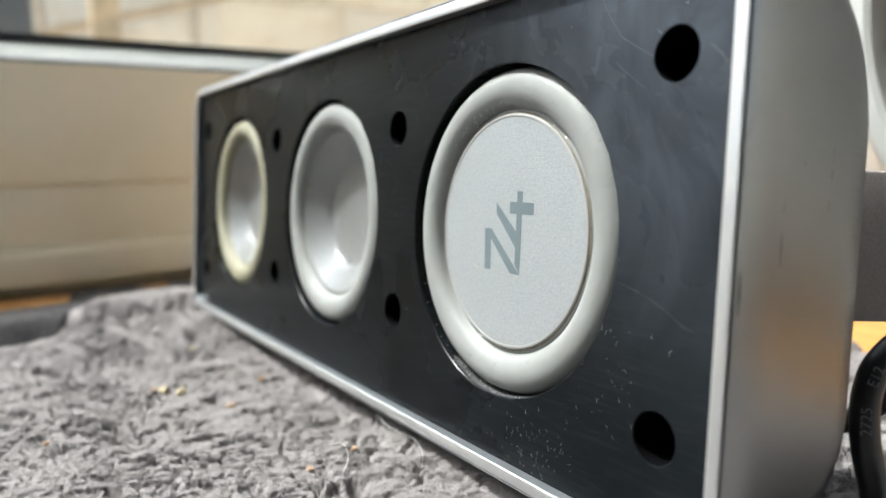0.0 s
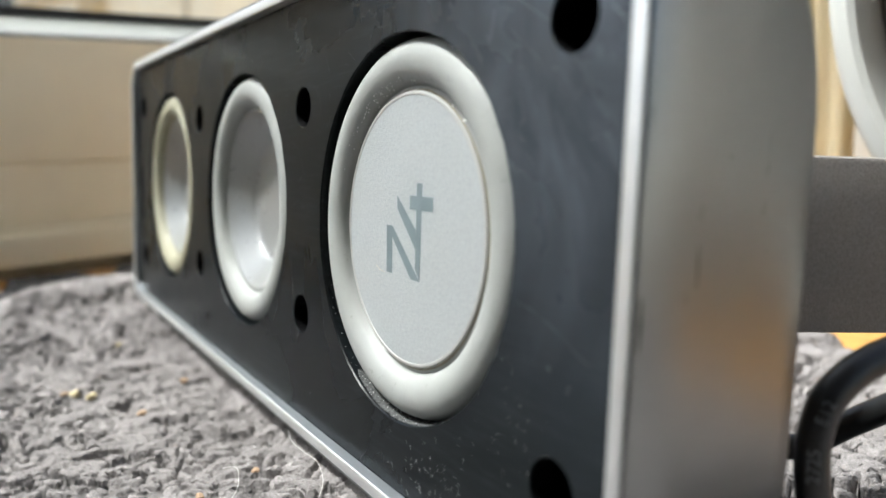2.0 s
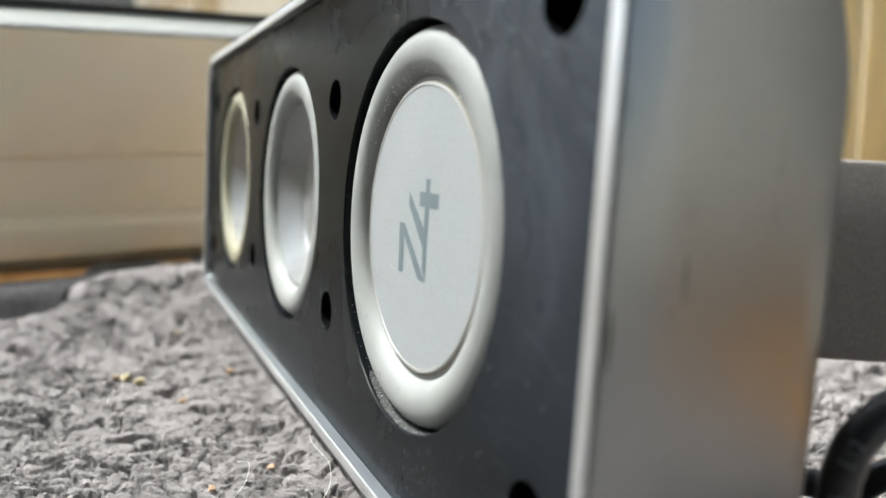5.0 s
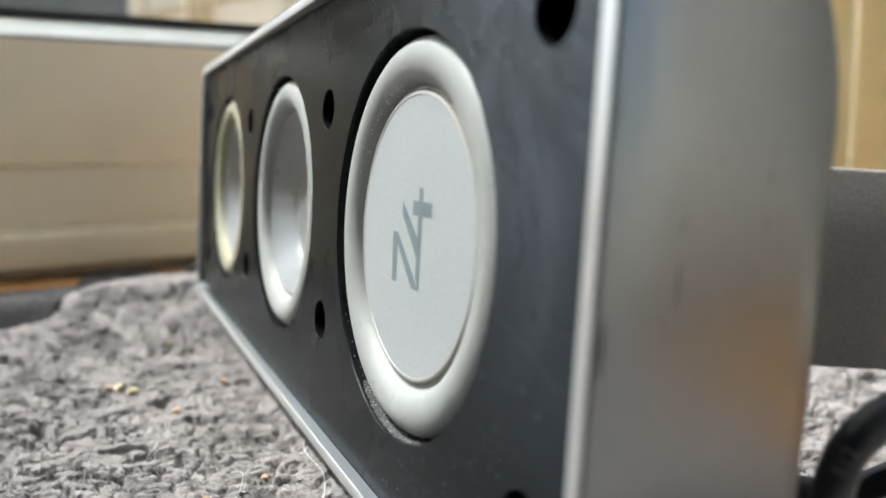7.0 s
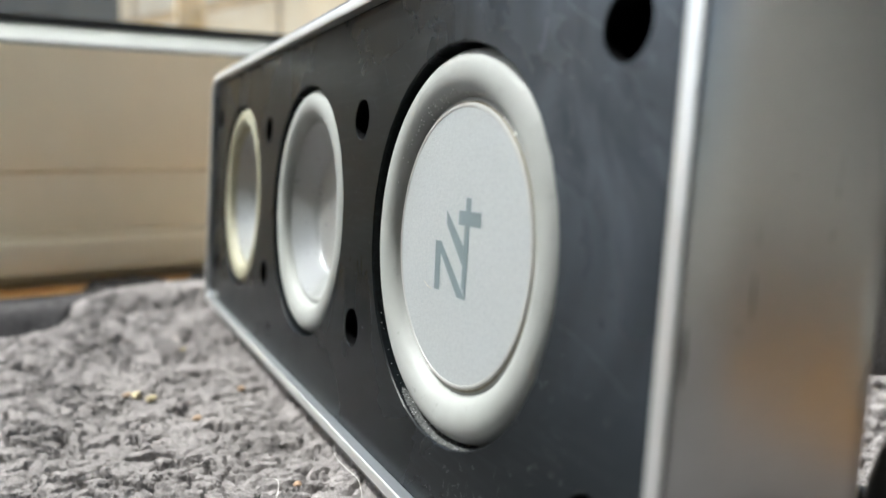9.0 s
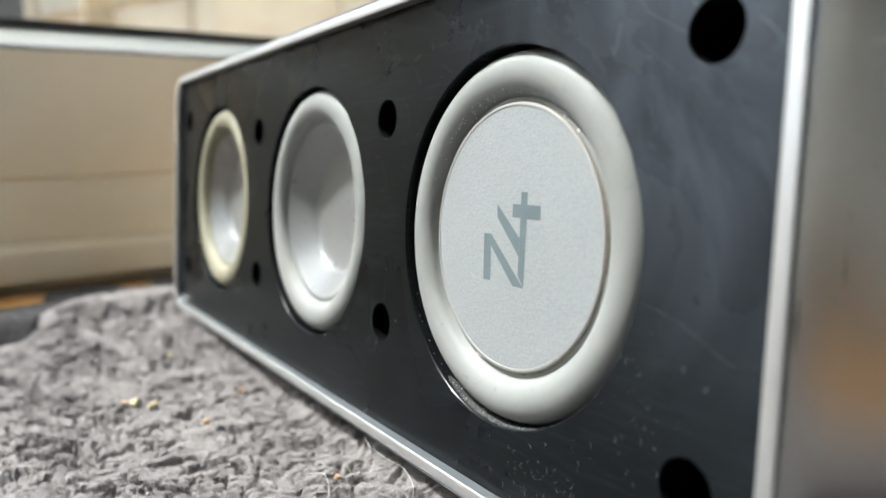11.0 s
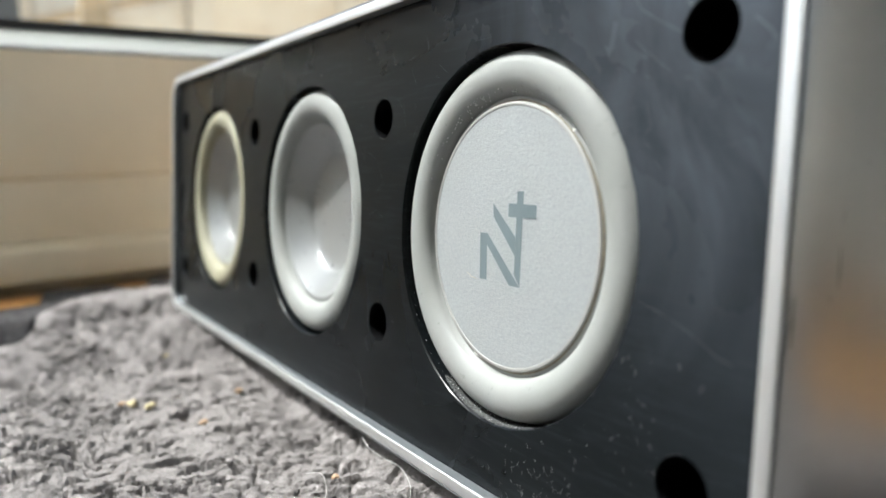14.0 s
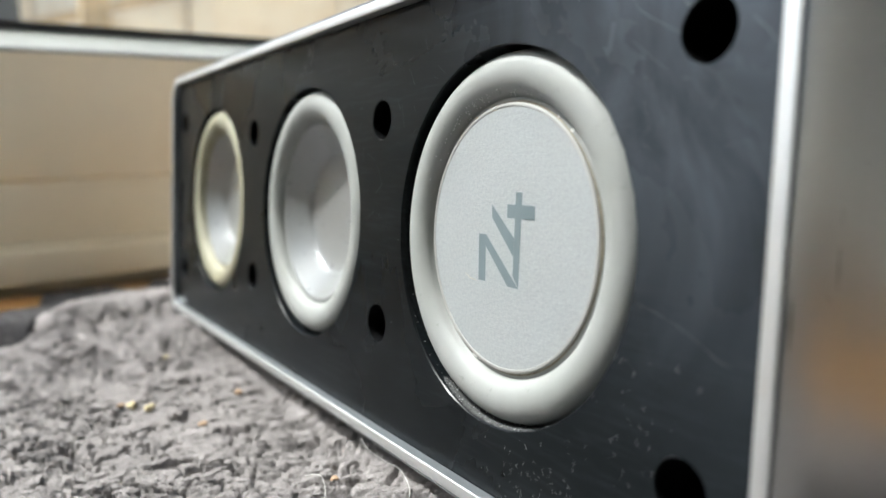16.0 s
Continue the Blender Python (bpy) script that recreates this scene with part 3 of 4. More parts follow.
            rows += [np.stack([cx - dy * wide * w, cy + dx * wide * w, cz], -1), np.stack([cx + dy * wide * w, cy - dx * wide * w, cz], -1)]
        co = np.stack(rows, 1).reshape(-1, 3)
        quads = (np.arange(count)[:, None, None] * 8 + np.array([[0, 1, 3, 2], [2, 3, 5, 4], [4, 5, 7, 6]])[None]).reshape(-1, 4)
        return fast_mesh("nap", co, quads, False)


def loose_nap(count, x0, x1, y0, y1, seed):
    """Short fine fibres that stand out of the pile everywhere."""
    g = np.random.default_rng(seed)
    x, y = x0 + (x1 - x0) * g.random(count), y0 + (y1 - y0) * g.random(count)
    keep = x > towel_edge(y) + 0.002
    x, y = x[keep], y[keep]
    count = len(x)
    lean = 1.05 + 2.4 * (value_noise(x * 240 + 7, y * 240 + 7, 33) - 0.5) + g.normal(0, 0.6, count) + np.where(g.random(count) < 0.5, math.pi, 0)
    length = 0.0004 + 0.0010 * g.random(count) ** 2
    rise = 0.25 + 0.75 * g.random(count) ** 1.3
    bend = g.normal(0, 0.5, count)
    wide = 0.000016 + 0.000026 * g.random(count)
    z, rows = towel_height(x, y) - 0.0001, []
    for t, w in ((0, 1.0), (0.5, 0.9), (1.0, 0.3)):
        dx, dy = np.cos(lean + bend * t), np.sin(lean + bend * t)
        cx, cy, cz = x + dx * length * t, y + dy * length * t, z + length * rise * (t - 0.5 * t * t)
        rows += [np.stack([cx - dy * wide * w, cy + dx * wide * w, cz], -1), np.stack([cx + dy * wide * w, cy - dx * wide * w, cz + wide * w * 0.8], -1)]
    co = np.stack(rows, 1).reshape(-1, 3)
    quads = (np.arange(count)[:, None, None] * 6 + np.array([[0, 1, 3, 2], [2, 3, 5, 4]])[None]).reshape(-1, 4)
    return fast_mesh("nap", co, quads, False)


pile = [("nap", loose_nap(300000, -0.245, 0.012, -0.093, -0.001, 51), "short grey fleece fibres"), ("nap", loose_nap(9000, -0.110, 0.000, 0.030, 0.110, 52), "short grey fleece fibres")]
for locks, hairs in ((Locks(6000, -0.240, 0.015, -0.093, -0.0035, 21), 24000), (Locks(2500, -0.115, 0.000, 0.030, 0.110, 22), 4000)):
    pile += [("tuft", locks.mesh(), "curled grey fleece tufts"), ("nap", locks.fibres(hairs), "short grey fleece fibres")]
for name, me, label in pile:
    ob = new(name, me)
    ob.parent = towel
    tagged(ob, label, kind="stuff")


# ---- the speaker ----
LEAN_BACK = pose(0, 0, 0.055, -4.5)
HOLE_X = (-0.0125, -0.0853, -0.1580, -0.2308)
HOLE_Z = (0.0250, 0.0191, 0.0191, 0.0250)
DRIVER_X = (-0.0488, -0.1215, -0.1943)
X0, X1, Z0, Z1 = -0.2433, 0.0, -0.0411, 0.0410
R_DRIVER, R_HOLE, FACE_Y, CORNER = 0.0280, 0.0036, 0.0, 0.0086

speaker = root("speaker", "silver speaker with a scuffed black face lying on a towel", "speaker", m=LEAN_BACK)

# shell: aluminium wrap, rounded at the rear
bm = bmesh.new()
RIM_Y, RIM_W = -0.0021, 0.00255
bm_rim, bm_lip, bm_joint = bmesh.new(), bmesh.new(), bmesh.new()
loft(bm_rim, [rounded(X0, X1, Z0, Z1, CORNER, RIM_Y + y, d) for y, d in ((0.00016, RIM_W), (0.00004, RIM_W - 0.00012), (0.0, RIM_W - 0.0003), (0.0, 0.00075), (0.00006, 0.00062), (0.0005, 0.00058))])
part("front_rim", bm_rim, RIM, speaker, "bright silver rim round the face")
loft(bm_lip, [rounded(X0, X1, Z0, Z1, CORNER, RIM_Y + y, RIM_W + d) for y, d in ((0.0027, 0.0001), (0.0012, 0.00003), (0.00016, 0.0))])
part("lip", bm_lip, LIP, speaker, "smooth grey inner lip of the rim")
loft(bm_joint, [rounded(X0, X1, Z0, Z1, CORNER, y, RIM_W + d) for y, d in ((0.0002, 0.00005), (-0.00003, 0.00008), (-0.00003, 0.00024), (0.0002, 0.00027))])
part("joint", bm_joint, DARK, speaker, "dark joint between the rim and the face")
bm_seam = bmesh.new()
loft(bm_seam, [rounded(X0, X1, Z0, Z1, CORNER, RIM_Y + y, d) for y, d in ((0.00030, 0.00060), (0.00032, 0.00050), (0.00034, 0.00036))])
part("seam", bm_seam, SEAM, speaker, "thin dark seam behind the rim")
loops = [rounded(X0, X1, Z0, Z1, CORNER, RIM_Y + y, d) for y, d in ((0.00060, 0.00044), (0.00018, 0.00040), (0.00012, 0.00032), (0.00022, 0.00014), (0.00060, 0.0))]
loops += [rounded(X0, X1, Z0, Z1, CORNER, 0.005, 0.0), rounded(X0, X1, Z0, Z1, CORNER, 0.0089, 0.0)]
for k in range(1, 13):
    a = radians(88 * k / 12)
    d = 0.0142 * (1 - math.cos(a))
    y = 0.0089 + 0.0142 * math.sin(a)
    loops.append(rounded(X0 + 0.00014 * k, X1 - (0.0001 if k > 8 else 0.0), Z0 + 0.75 * d, Z1 - 1.25 * d, CORNER, y))
loft(bm, loops, False, True)
part("shell", bm, SHELL, speaker, "satin aluminium shell with faint streaks")


def face_plate():
    from mathutils.geometry import delaunay_2d_cdt
    outer = [(p[0], p[2]) for p in rounded(X0, X1, Z0, Z1, CORNER, 0, RIM_W - 0.0001, 6)]
    verts, faces, rims = list(outer), [list(range(len(outer)))], []
    for cx in DRIVER_X:
        rims.append((cx, 0.0, R_DRIVER + 0.0002, R_DRIVER, 0.0050, 96))
    for cx, cz in zip(HOLE_X, HOLE_Z):
        for s in (1, -1):
            rims.append((cx, s * cz, R_HOLE + 0.00012, R_HOLE, 0.0090, 32))
    for cx, cz, ra, rb, depth, n in rims:
        base = len(verts)
        verts += [(p[0], p[2]) for p in circle(cx, cz, ra, 0, n)]
        faces.append([base + n - 1 - i for i in range(n)])
    co, _, tris, *_ = delaunay_2d_cdt([Vector(v) for v in verts], [], faces, 0, 1e-7)
    bm = bmesh.new()
    vs = [bm.verts.new((c.x, FACE_Y, c.y)) for c in co]
    for t in tris:
        mid = sum((co[i] for i in t), Vector((0, 0))) / len(t)
        if all((mid.x - cx) ** 2 + (mid.y - cz) ** 2 > (ra * 0.995) ** 2 for cx, cz, ra, *_ in rims):
            bm.faces.new([vs[i] for i in t])
    for cx, cz, ra, rb, depth, n in rims:
        loft(bm, [circle(cx, cz, ra, FACE_Y, n), circle(cx, cz, rb, FACE_Y + 0.00025, n), circle(cx, cz, rb, FACE_Y + depth, n)], False, n == 32)
    lo = rounded(X0, X1, Z0, Z1, CORNER, FACE_Y, RIM_W - 0.0001, 6)
    loft(bm, [lo, [(p[0], 0.004, p[2]) for p in lo]])
    bmesh.ops.remove_doubles(bm, verts=bm.verts, dist=2e-6)
    return bm


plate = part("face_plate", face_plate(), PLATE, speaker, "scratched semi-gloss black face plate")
# hole walls and floors blackened in colour for the shade inside them
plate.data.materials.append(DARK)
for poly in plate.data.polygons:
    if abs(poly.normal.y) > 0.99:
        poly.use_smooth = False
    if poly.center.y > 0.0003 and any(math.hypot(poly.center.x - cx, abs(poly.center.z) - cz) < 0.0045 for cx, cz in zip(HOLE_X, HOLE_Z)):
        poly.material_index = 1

for i, cx in enumerate(DRIVER_X):
    rubber = RUBBER_YELLOW if i == 2 else RUBBER
    cz = 0.0
    frame_ring = [(R_DRIVER - 0.00005, 0.0052), (0.0267, 0.0050), (0.0258, 0.0062), (0.018, 0.0140)]
    driver = part("driver", lathe(frame_ring, cx, cz, 96, False, True), BASKET, speaker, "round driver with a light grey rubber surround" if i < 2 else "round driver with a yellowed rubber surround")
    roll = [(0.02795, 0.0052), (0.02793, 0.0042), (0.0277, 0.0038), (0.0275, 0.0030)]
    for k in range(1, 16):
        a = math.pi * k / 16
        roll.append((0.0243 + (0.0031 if k < 8 else 0.0033) * math.cos(a), 0.0027 - 0.0024 * math.sin(a) if k < 8 else 0.0029 - 0.0026 * math.sin(a)))
    roll += [(0.0208, 0.0026), (0.0204, 0.0023), (0.0200, 0.0023), (0.0198, 0.0042)] if i == 0 else [(0.0208, 0.0030), (0.0204, 0.0029), (0.0200, 0.0029), (0.0198, 0.0042)]
    part("surround", lathe(roll, cx, cz), rubber, driver)
    if i == 0:
        yc = 0.0019
        part("edge_ring", lathe([(0.0201, 0.0054), (0.0201, yc + 0.0004), (0.0200, yc + 0.0001), (0.0198, yc), (0.0195, yc + 0.00005), (0.0194, yc + 0.00025)], cx, cz), CAP_EDGE, driver, "bright turned edge")
        part("centre_cap", lathe([(0.01945, yc + 0.00012), (0.014, yc + 0.00012), (0.006, yc + 0.00012), (0.0006, yc + 0.00012)], cx, cz, 96, False, True), CAP, driver, "flat satin silver centre cap")
        crease = bmesh.new()
        for k in range(120):
            a = 2 * math.pi * k / 120
            w = 0.00007 + 0.00016 * (0.5 + 0.5 * math.sin(a * 5 + 1)) * (0.12 + 0.88 * (math.cos(a + 0.3) > -0.2))
            pts = [(0.02012, yc + 0.00025), (0.02018 + w, yc + 0.00035), (0.02018 + w * 0.4, yc + 0.0009)]
            for r, y in pts:
                crease.verts.new((cx + r * math.cos(a), y, cz + r * math.sin(a)))
        crease.verts.ensure_lookup_table()
        for k in range(120):
            for e in (0, 1):
                crease.faces.new([crease.verts[(3 * q + e + o) % 360] for q, o in ((k, 0), (k + 1, 0), (k + 1, 1), (k, 1))])
        part("grime", crease, GRIME, driver, "brown grime in the crease")
        beads = bmesh.new()
        rb = random.Random(31)
        for _ in range(22):
            a = radians(rb.choice((rb.gauss(54, 5), rb.gauss(54, 4), rb.gauss(250, 4))))
            b = bmesh.new()
            bmesh.ops.create_icosphere(b, subdivisions=2, radius=rb.uniform(0.00007, 0.00026))
            bmesh.ops.scale(b, vec=(1.0, 0.7, 1.7), verts=b.verts)
            bmesh.ops.rotate(b, cent=(0, 0, 0), matrix=Matrix.Rotation(-a, 3, "Y"), verts=b.verts)
            rr = 0.02015 + rb.uniform(-0.0001, 0.0003)
            bmesh.ops.translate(b, vec=(cx + rr * math.cos(a), yc + 0.0003 + rb.uniform(0, 0.0006), cz + rr * math.sin(a)), verts=b.verts)
            join(beads, b)
        tagged(part("glue_bead", beads, GLUE, driver, "shiny beads of dried glue"), kind="stuff")
        nick = bmesh.new()
        nick.faces.new([nick.verts.new((cx + u / 1000, yc + 0.00010, v / 1000)) for u, v in ((-10.0, -6.3), (-8.6, -6.9), (-6.9, -7.12), (-6.9, -7.2), (-8.6, -7.05), (-10.0, -6.4))])
        part("nick", nick, NICK, driver, "small yellowish scratch", smooth=False)
        emblem = bmesh.new()
        ye = yc + 0.00008
        bars = [[(2.3, 6.95), (3.8, 6.95), (3.75, -7.1), (2.3, -5.4)], [(-6.6, 0.25), (-4.7, 0.25), (3.75, -7.1), (1.2, -7.1)], [(-6.6, 0.25), (-4.7, -1.4), (-4.5, -6.95), (-6.3, -6.95)],
                [(-3.5, 4.95), (2.3, 0.2), (2.3, -2.6), (-3.3, 2.9)], [(0.4, 5.1), (6.85, 5.1), (6.85, 3.1), (0.4, 3.1)]]
        for j, poly in enumerate(bars):
            f = [emblem.verts.new((cx + u * 0.001, ye - 0.000004 * j, v * 0.001)) for u, v in poly]
            emblem.faces.new(f)
        part("emblem", emblem, GREY_INK, driver, "grey printed emblem on the cap", smooth=False)
    else:
        bowl = [(0.0203, 0.0034), (0.0201, 0.00285), (0.0198, 0.0029), (0.0196, 0.0031)]
        bowl += [(0.0196 - 0.0056 * u, 0.0031 + 0.0041 * u) for u in (0.2, 0.4, 0.6, 0.8, 0.96)]
        # the dished cap in the middle
        bowl += [(0.0139 * math.cos(u * math.pi / 2) + 0.0001, 0.0072 + 0.0020 * math.sin(u * math.pi / 2)) for u in (0.02, 0.1, 0.2, 0.3, 0.4, 0.5, 0.6, 0.7, 0.8, 0.9, 0.97)]
        part("cone", lathe(bowl, cx, cz, 96, False, True), BOWL, driver, "dished silver aluminium cone")

marks = bmesh.new()
for ya, za, yb, zb, w in ((5.9, 3.0, 6.0, -1.2, 0.13), (6.1, 7.0, 5.8, 5.2, 0.06), (15.5, 11.2, 15.3, 9.6, 0.07), (15.3, 7.2, 15.1, 5.6, 0.07), (15.6, 14.0, 15.4, 11.4, 0.04), (9.6, 11.6, 9.6, 11.2, 0.10), (4.6, -1.6, 4.7, -2.6, 0.05), (-1.35, -1.6, -1.35, -6.6, 0.26), (-1.4, 16.0, -1.4, 13.2, 0.06)):
    f = [marks.verts.new((X1 + 0.00004, (y + d) / 1000, z / 1000)) for y, z, d in ((ya, za, -w * 0.4), ((ya + yb) / 2, (za + zb) / 2, -w), (yb, zb, -w * 0.3), (yb, zb, w * 0.3), ((ya + yb) / 2, (za + zb) / 2, w), (ya, za, w * 0.4))]
    marks.faces.new(f)
tagged(part("stain", marks, STAIN, speaker, "thin dark streaks on the shell's end", smooth=False), kind="stuff")

# stand arm behind, at an angle to the shell
bm = box(bmesh.new(), 0.0, 0.0, -0.0133, 0.105, 0.010, 0.01275, 0.0008, 2)
bmesh.ops.transform(bm, matrix=pose(-0.0304, 0.0232, 0, 0, 0, 64.6), verts=bm.verts)
part("stand_arm", bm, STAND, speaker, "speckled dark grey plastic stand arm")


# ---- small things ----
def at_speaker(p):
    return tuple(LEAN_BACK @ Vector(p))


path = [(0.034, 0.046, -0.0418), (0.016, 0.0375, -0.0415), (0.005, 0.0335, -0.0395), (0.0017, 0.03, -0.0348), (0.0008, 0.0299, -0.0321), (-0.0003, 0.0297, -0.0284), (-0.0008, 0.0293, -0.0247), (-0.0011, 0.0294, -0.0214),
        (-0.001, 0.0299, -0.0182), (-0.0006, 0.0311, -0.0154), (0.0003, 0.0348, -0.0124), (0.0015, 0.0407, -0.0104), (0.0022, 0.0493, -0.0104), (0.0012, 0.0567, -0.0137), (-0.002, 0.0585, -0.0181), (-0.0066, 0.0581, -0.0219),
        (-0.0125, 0.0575, -0.0265), (-0.0154, 0.0564, -0.0291), (-0.0182, 0.0554, -0.0316), (-0.0242, 0.0524, -0.0326), (-0.0292, 0.0434, -0.0326), (-0.0302, 0.0225, -0.0326)]
bm, line = tube([at_speaker(p) for p in path], 0.0020, 18, 12)
cable = thing("cable", bm, CABLE, "looped black cable with pale printed marking behind the speaker", "cable")


def lettering(text, size, m, parent, material):
    cu = bpy.data.curves.new("marking", "FONT")
    cu.body, cu.size, cu.extrude, cu.align_x, cu.align_y = text, size, 0.00002, "CENTER", "CENTER"
    ob = new("marking", cu)
    bpy.context.view_layer.update()
    me = bpy.data.meshes.new_from_object(ob.evaluated_get(bpy.context.evaluated_depsgraph_get()))
    scene.collection.objects.unlink(ob)
    bpy.data.objects.remove(ob)
    me.materials.clear()
    me.materials.append(material)
    out = new("marking", me)
    me.transform(m)
    out.parent = parent
    return tagged(out, "pale printed marking")


# the marking wraps the outside of the loop, towards the lens
for text, k in (("2725", 78), ("E12", 101)):
    p, q = line[k], line[k + 3]
    up = (q - p).normalized()
    face = Vector((0.62, -0.78, 0.0))
    face = (face - up * face.dot(up)).normalized()
    m = Matrix((up, face.cross(up), face)).transposed().to_4x4()
    m.translation = p + face * 0.00201
    lettering(text, 0.0020, m, cable, PRINT)


def crumb(x, y, size, seed):
    bm = bmesh.new()
    bmesh.ops.create_icosphere(bm, subdivisions=2, radius=size)
    r = random.Random(seed)
    for v in bm.verts:
        v.co = Vector((v.co.x * 1.4, v.co.y * 0.9, v.co.z * 0.7)) + Vector((r.uniform(-1, 1), r.uniform(-1, 1), r.uniform(-1, 1))) * size * 0.25
    near = np.linspace(-0.0012, 0.0012, 7)
    z = float(towel_height(x + near[:, None], y + near[None, :]).max())
    return thing("crumb", bm, CRUMB, "small straw-coloured crumb on the towel", "crumb", "crumbs on the towel", m=pose(x, y, z + size * 0.5, 0, 0, r.uniform(0, 180)))


for i, (x, y, s) in enumerate(((-0.1544, -0.0352, 0.0012), (-0.1480, -0.0322, 0.0011), (-0.1850, -0.0200, 0.0007))):
    crumb(x, y, s, i)

for i, (x, y, s) in enumerate(((-0.1560, -0.0375, 0.0008), (-0.1325, -0.0236, 0.0009), (-0.1475, -0.0105, 0.0010), (-0.0790, -0.0240, 0.0007), (-0.0810, -0.0135, 0.0006), (-0.1240, -0.0660, 0.0006))):
    ob = crumb(x, y, s, 40 + i)
    ob.data.materials[0] = ORANGE_BIT
    tagged(ob, "tiny orange-brown bit caught in the towel", "crumb", "bits on the towel")
for pts in (((-0.0880, -0.0045, 0.0128), (-0.0815, -0.0062, 0.0132), (-0.0760, -0.0058, 0.0128), (-0.0700, -0.0060, 0.0134), (-0.0640, -0.0075, 0.0128), (-0.0600, -0.0100, 0.0120)), ((-0.0800, -0.0195, 0.0122), (-0.0775, -0.0182, 0.0130), (-0.0745, -0.0184, 0.0132), (-0.0700, -0.0200, 0.0126), (-0.0660, -0.0230, 0.0120))):
    bm, _ = tube(pts, 0.000035, 6, 8)
    thing("hair", bm, HAIR, "thin curved white hair lying on the towel", "hair", "hairs on the towel")

# dust and lint on the face
rng = random.Random(9)
lint = bmesh.new()


def fibre(bm, x, z, length, width, bend, angle, y):
    n, pts = 5, []
    for i in range(n + 1):
        u = i / n - 0.5
        a = angle + bend * u
        pts.append((x + length * u * math.cos(a) - bend * 0.2 * length * (u * u) * math.sin(angle), z + length * u * math.sin(a) + bend * 0.2 * length * (u * u) * math.cos(angle), math.cos(a + 1.57), math.sin(a + 1.57)))
    va = [bm.verts.new((p[0] + p[2] * width, y, p[1] + p[3] * width)) for p in pts]
    vb = [bm.verts.new((p[0] - p[2] * width, y, p[1] - p[3] * width)) for p in pts]
    vt = [bm.verts.new((p[0], y - width * 0.7, p[1])) for p in pts]
    for i in range(n):
        bm.faces.new((va[i], va[i + 1], vt[i + 1], vt[i]))
        bm.faces.new((vt[i], vt[i + 1], vb[i + 1], vb[i]))


def free_of_holes(x, z, margin=0.0003):
    return all((x - cx) ** 2 + z * z > (R_DRIVER + margin) ** 2 for cx in DRIVER_X) and all((x - cx) ** 2 + (abs(z) - cz) ** 2 > (R_HOLE + margin) ** 2 for cx, cz in zip(HOLE_X, HOLE_Z))


for _ in range(290):
    k = rng.random()
    if k < 0.30:
        x, z = rng.gauss(-0.037, 0.006), rng.gauss(-0.0335, 0.0028)
    elif k < 0.55:
        x, z = rng.gauss(-0.022, 0.005), rng.gauss(-0.020, 0.007)
    else:
        x, z = rng.uniform(-0.236, -0.004), rng.uniform(-0.0385, 0.0375)
    if not (-0.237 < x < -0.0034 and -0.0388 < z < 0.0378) or not free_of_holes(x, z):
        continue
    if k > 0.55 and rng.random() < 0.72:
        continue
    if rng.random() < (0.75 if k < 0.30 else 0.45):
        fibre(lint, x, z, rng.uniform(0.0003, 0.0009), 0.000013, rng.uniform(-1.6, 1.6), rng.gauss(1.57, 0.5) if k < 0.55 else rng.uniform(0, 3.14), FACE_Y - 0.00002)
    else:
        s = rng.uniform(0.000015, 0.000042)
        fibre(lint, x, z, s * 2.2, s * 0.7, 0.3, rng.uniform(0, 3.14), FACE_Y - 0.00002)
for _ in range(210):
    # debris on the wall of the opening round the near driver, and in the crease of its surround
    if rng.random() < 0.6:
        a, r, y = radians(rng.gauss(rng.choice((236, 266)), 16)), R_DRIVER - 0.00006, rng.uniform(0.0006, 0.0042)
    else:
        a, r = radians(rng.gauss(112, 17)), 0.0212 + rng.uniform(-0.0002, 0.0009)
        y = 0.0029 - 0.0026 * math.sqrt(max(0.0, 1 - ((0.0243 - r) / 0.0033) ** 2)) - 0.00003
    b = bmesh.new()
    bmesh.ops.create_icosphere(b, subdivisions=1, radius=rng.uniform(0.00003, 0.00011))
    bmesh.ops.scale(b, vec=(rng.uniform(0.5, 1.2), rng.uniform(0.5, 2.0), rng.uniform(0.5, 2.2)), verts=b.verts)
    bmesh.ops.translate(b, vec=(DRIVER_X[0] + r * math.cos(a), y, r * math.sin(a)), verts=b.verts)
    join(lint, b)
# a ragged felt of pale dust that lies on the lower wall of the opening
felt, ragged = bmesh.new(), random.Random(77)
strips = []
for k in range(91):
    a = radians(240 + 50 * k / 90)
    taper = math.sin(math.pi * k / 90) ** 0.6
    y0, y1 = 0.0008 - 0.0005 * taper + ragged.uniform(0, 0.0004), 0.0016 + 0.0024 * taper - ragged.uniform(0, 0.0006)
    strips.append([felt.verts.new((DRIVER_X[0] + (R_DRIVER - q) * math.cos(a), y, (R_DRIVER - q) * math.sin(a))) for y, q in ((y0, 0.00002), (0.6 * y0 + 0.4 * y1, 0.00005 + ragged.uniform(0, 0.00009)), (y1, 0.00003))])
for p, q in zip(strips, strips[1:]):
    for i in (0, 1):
        felt.faces.new((p[i], p[i + 1], q[i + 1], q[i]))
tagged(part("dust_felt", felt, FELT, plate, "grey felt of dust in the opening"), kind="stuff")
tagged(part("lint", lint, DUST, plate, "pale dust and lint"), kind="stuff")

scr, scuffs = bmesh.new(), bmesh.new()


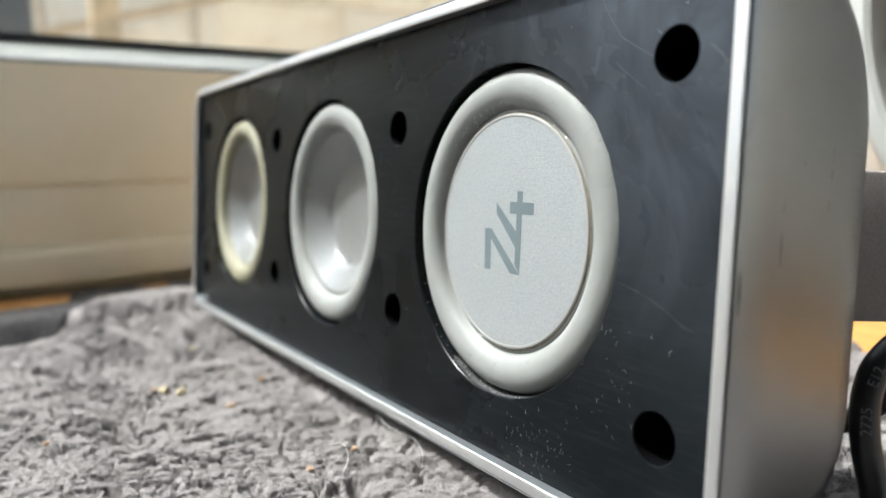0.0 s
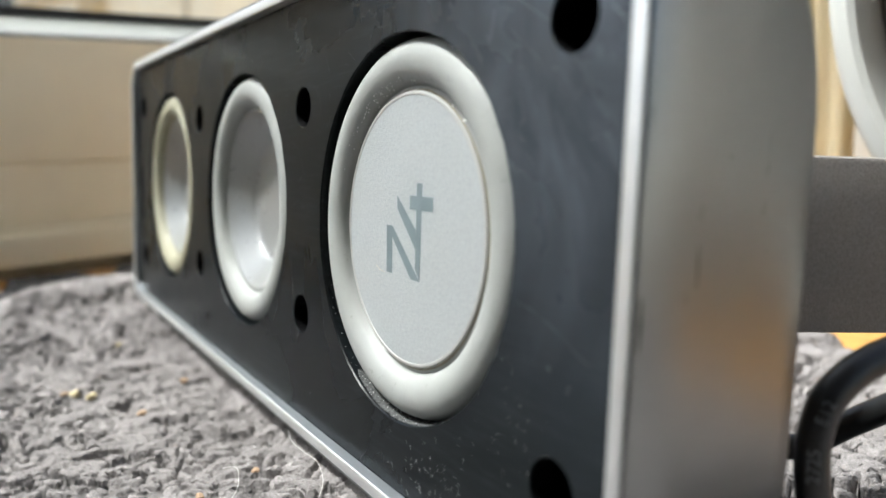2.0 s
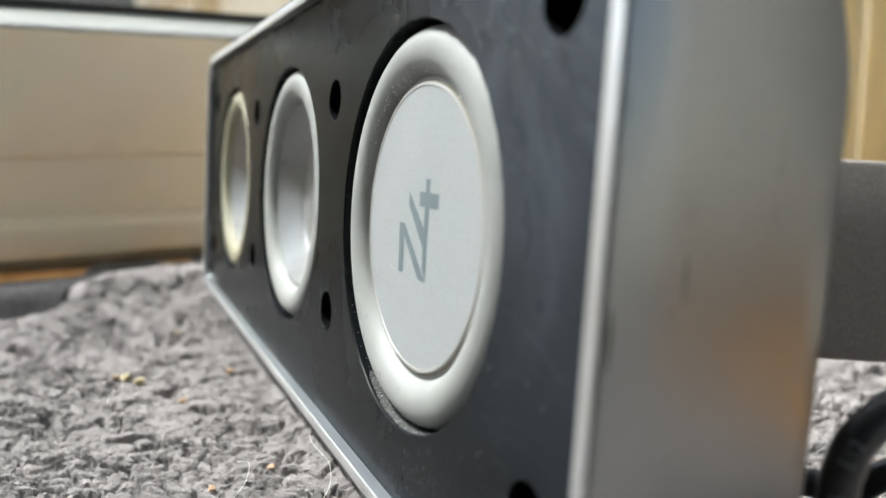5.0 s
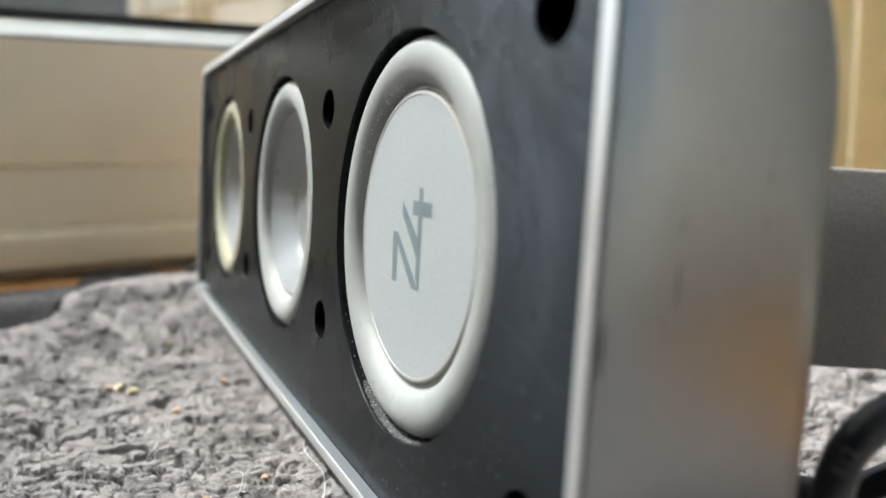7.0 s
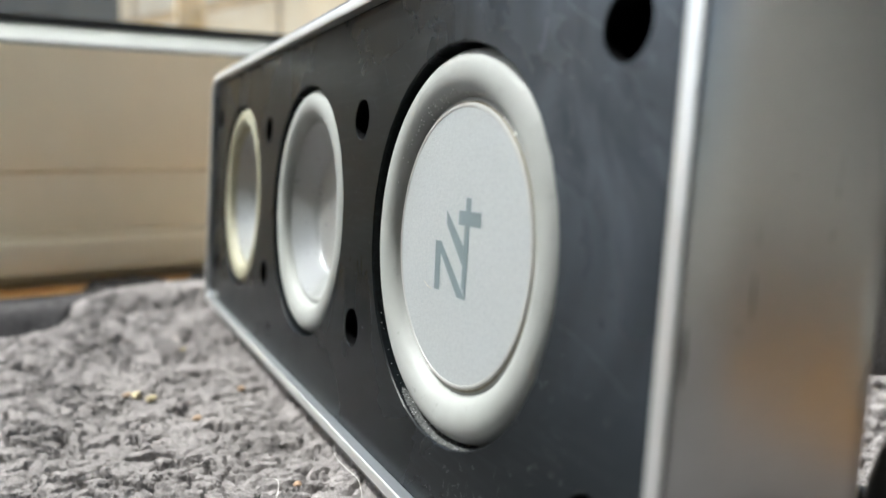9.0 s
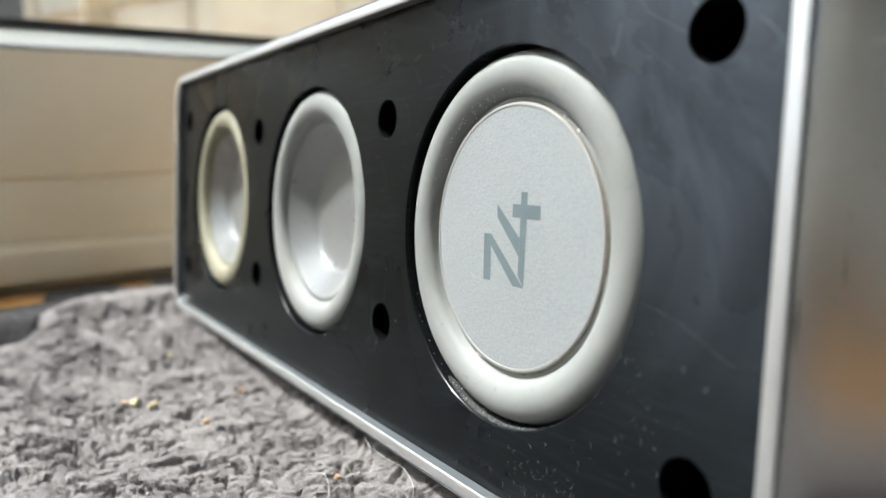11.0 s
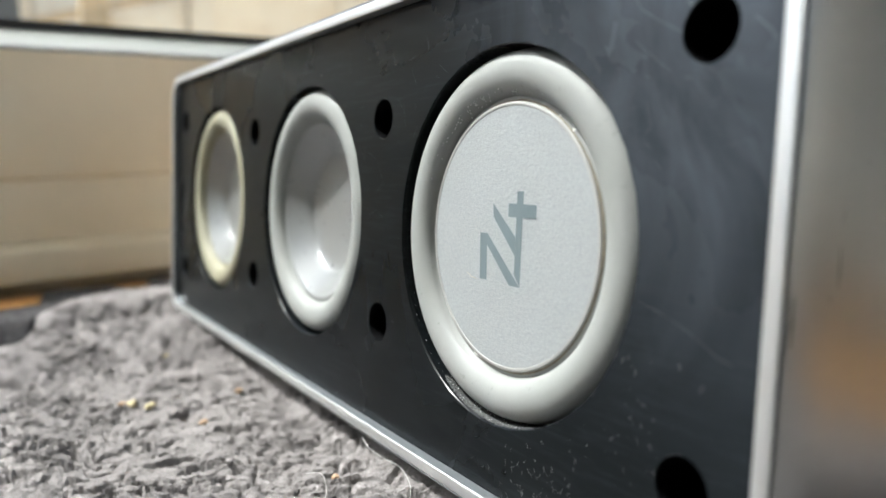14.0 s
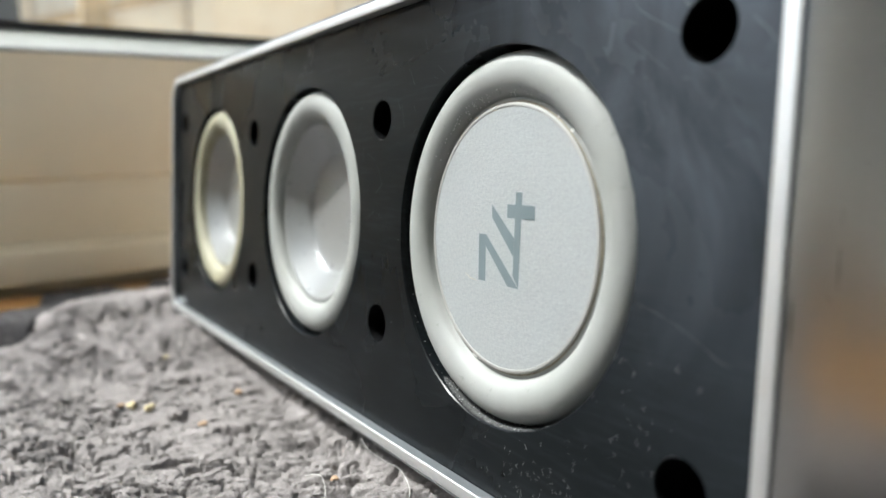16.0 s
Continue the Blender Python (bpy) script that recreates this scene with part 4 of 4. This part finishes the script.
def scratch(points, width, bm=None):
    bm = bm or scr
    for (xa, za), (xb, zb) in zip(points, points[1:]):
        d = Vector((xb - xa, zb - za))
        nrm = Vector((-d.y, d.x)).normalized() * width
        f = [bm.verts.new((px + s * nrm.x, FACE_Y - 0.000012, pz + s * nrm.y)) for px, pz, s in ((xa, za, 1), (xb, zb, 1), (xb, zb, -1), (xa, za, -1))]
        bm.faces.new(f)


def mm(*pts):
    return [(a / 1000, b / 1000) for a, b in pts]


scratch(mm((-26.7, 36.0), (-25.9, 33.6), (-24.7, 31.6), (-23.3, 29.8), (-22.3, 28.5), (-20.6, 27.5), (-19.0, 26.6), (-17.4, 25.7), (-16.1, 25.1)), 0.00003)
scratch(mm((-23.1, 25.2), (-21.2, 23.7), (-19.2, 22.3), (-17.6, 21.2)), 0.00002)
scratch(mm((-20.3, -5.2), (-17.5, -5.8), (-14.5, -6.7), (-11.4, -8.0), (-8.7, -9.5), (-6.9, -9.9)), 0.00002)
scratch(mm((-16.0, 28.6), (-15.0, 27.8)), 0.00008)
scratch(mm((-24.0, 34.6), (-19.8, 33.6), (-16.2, 34.2)), 0.00003)
scratch(mm((-7.3, 25.6), (-5.4, 24.0), (-4.2, 22.6)), 0.00004)
for _ in range(70):
    x, z = rng.uniform(-0.10, -0.005), rng.uniform(0.0, 0.0375)
    a, ln = rng.uniform(0, 3.14), rng.uniform(0.0008, 0.0045)
    x2, z2 = x + ln * math.cos(a), z + ln * math.sin(a)
    if z2 < 0.0378 and -0.004 > x2 and free_of_holes(x, z, 0.001) and free_of_holes(x2, z2, 0.001):
        scratch([(x, z), (x2, z2)], 0.000022, scuffs)
# a tick-shaped rub and the speckles beside it
scuffs.faces.new([scuffs.verts.new((a / 1000, FACE_Y - 0.00001, b / 1000)) for a, b in ((-26.8, 27.9), (-25.9, 27.7), (-26.5, 24.6), (-27.2, 23.8), (-28.2, 25.2), (-27.3, 24.9))])
tagged(part("scratch", scr, SCRATCH, plate, "fine pale scratches", smooth=False), kind="stuff")
tagged(part("scuff", scuffs, SCUFF, plate, "faint grey scuffs", smooth=False), kind="stuff")


# ---- things behind ----
def curtain():
    bm = bmesh.new()
    n, loops = 90, []
    for z in np.linspace(0.001, 1.10, 12):
        row = []
        for i in range(n + 1):
            u = i / n
            x = -0.335 + 0.150 * u
            row.append((x, 0.405 - 0.04 * u + 0.014 * math.sin(u * 21) + 0.006 * math.sin(u * 47 + z * 2) + 0.05 * (u - 0.5) ** 2, z))
        loops.append(row)
    loft(bm, loops, ring=False)
    bmesh.ops.solidify(bm, geom=bm.faces[:], thickness=0.0015)
    return bm


thing("curtain", curtain(), CURTAIN, "cream cloth curtain hanging in soft folds beside the window", "curtain")
thing("white_pole", box(bmesh.new(), -0.186, 0.352, 0.0, -0.172, 0.366, 1.0, 0.003), GLOSS, "narrow white upright strip beside the curtain", "pole")
box_thing = root("pine_box", "orange varnished pine box on the table", "box")
part("front", box(bmesh.new(), -0.170, 0.350, 0.0005, 0.12, 0.362, 0.105, 0.002), PINE, box_thing)
part("side", box(bmesh.new(), -0.170, 0.3625, 0.0005, -0.158, 0.52, 0.105, 0.002), PINE, box_thing)
part("side", box(bmesh.new(), 0.108, 0.3625, 0.0005, 0.12, 0.52, 0.105, 0.002), PINE, box_thing)
ring = root("round_stand", "white glossy round plastic ring standing on the table", "ring", m=pose(0.0198, 0.150, 0.1048, 0, 0, 8))
bm = bmesh.new()
loft(bm, [circle(0, 0, r, y, 96) for r, y in ((0.0800, 0.012), (0.0805, 0.003), (0.0813, -0.002), (0.0827, -0.0042), (0.0845, -0.0046), (0.0861, -0.0033), (0.0880, -0.0024), (0.0903, -0.0005), (0.0918, 0.0032), (0.0926, 0.008), (0.0908, 0.014), (0.0800, 0.016), (0.0800, 0.012))])
part("ring_frame", bm, GLOSS, ring, "white glossy frame")
part("disc", lathe([(0.0799, 0.014), (0.0799, 0.006), (0.076, 0.0045), (0.045, 0.004), (0.001, 0.004)], 0, 0, 64, False, True), GREY_DISC, ring, "grey inner disc")
part("foot", box(bmesh.new(), -0.034, -0.010, -0.1046, 0.034, 0.034, -0.0918, 0.003, 3), GLOSS, ring)
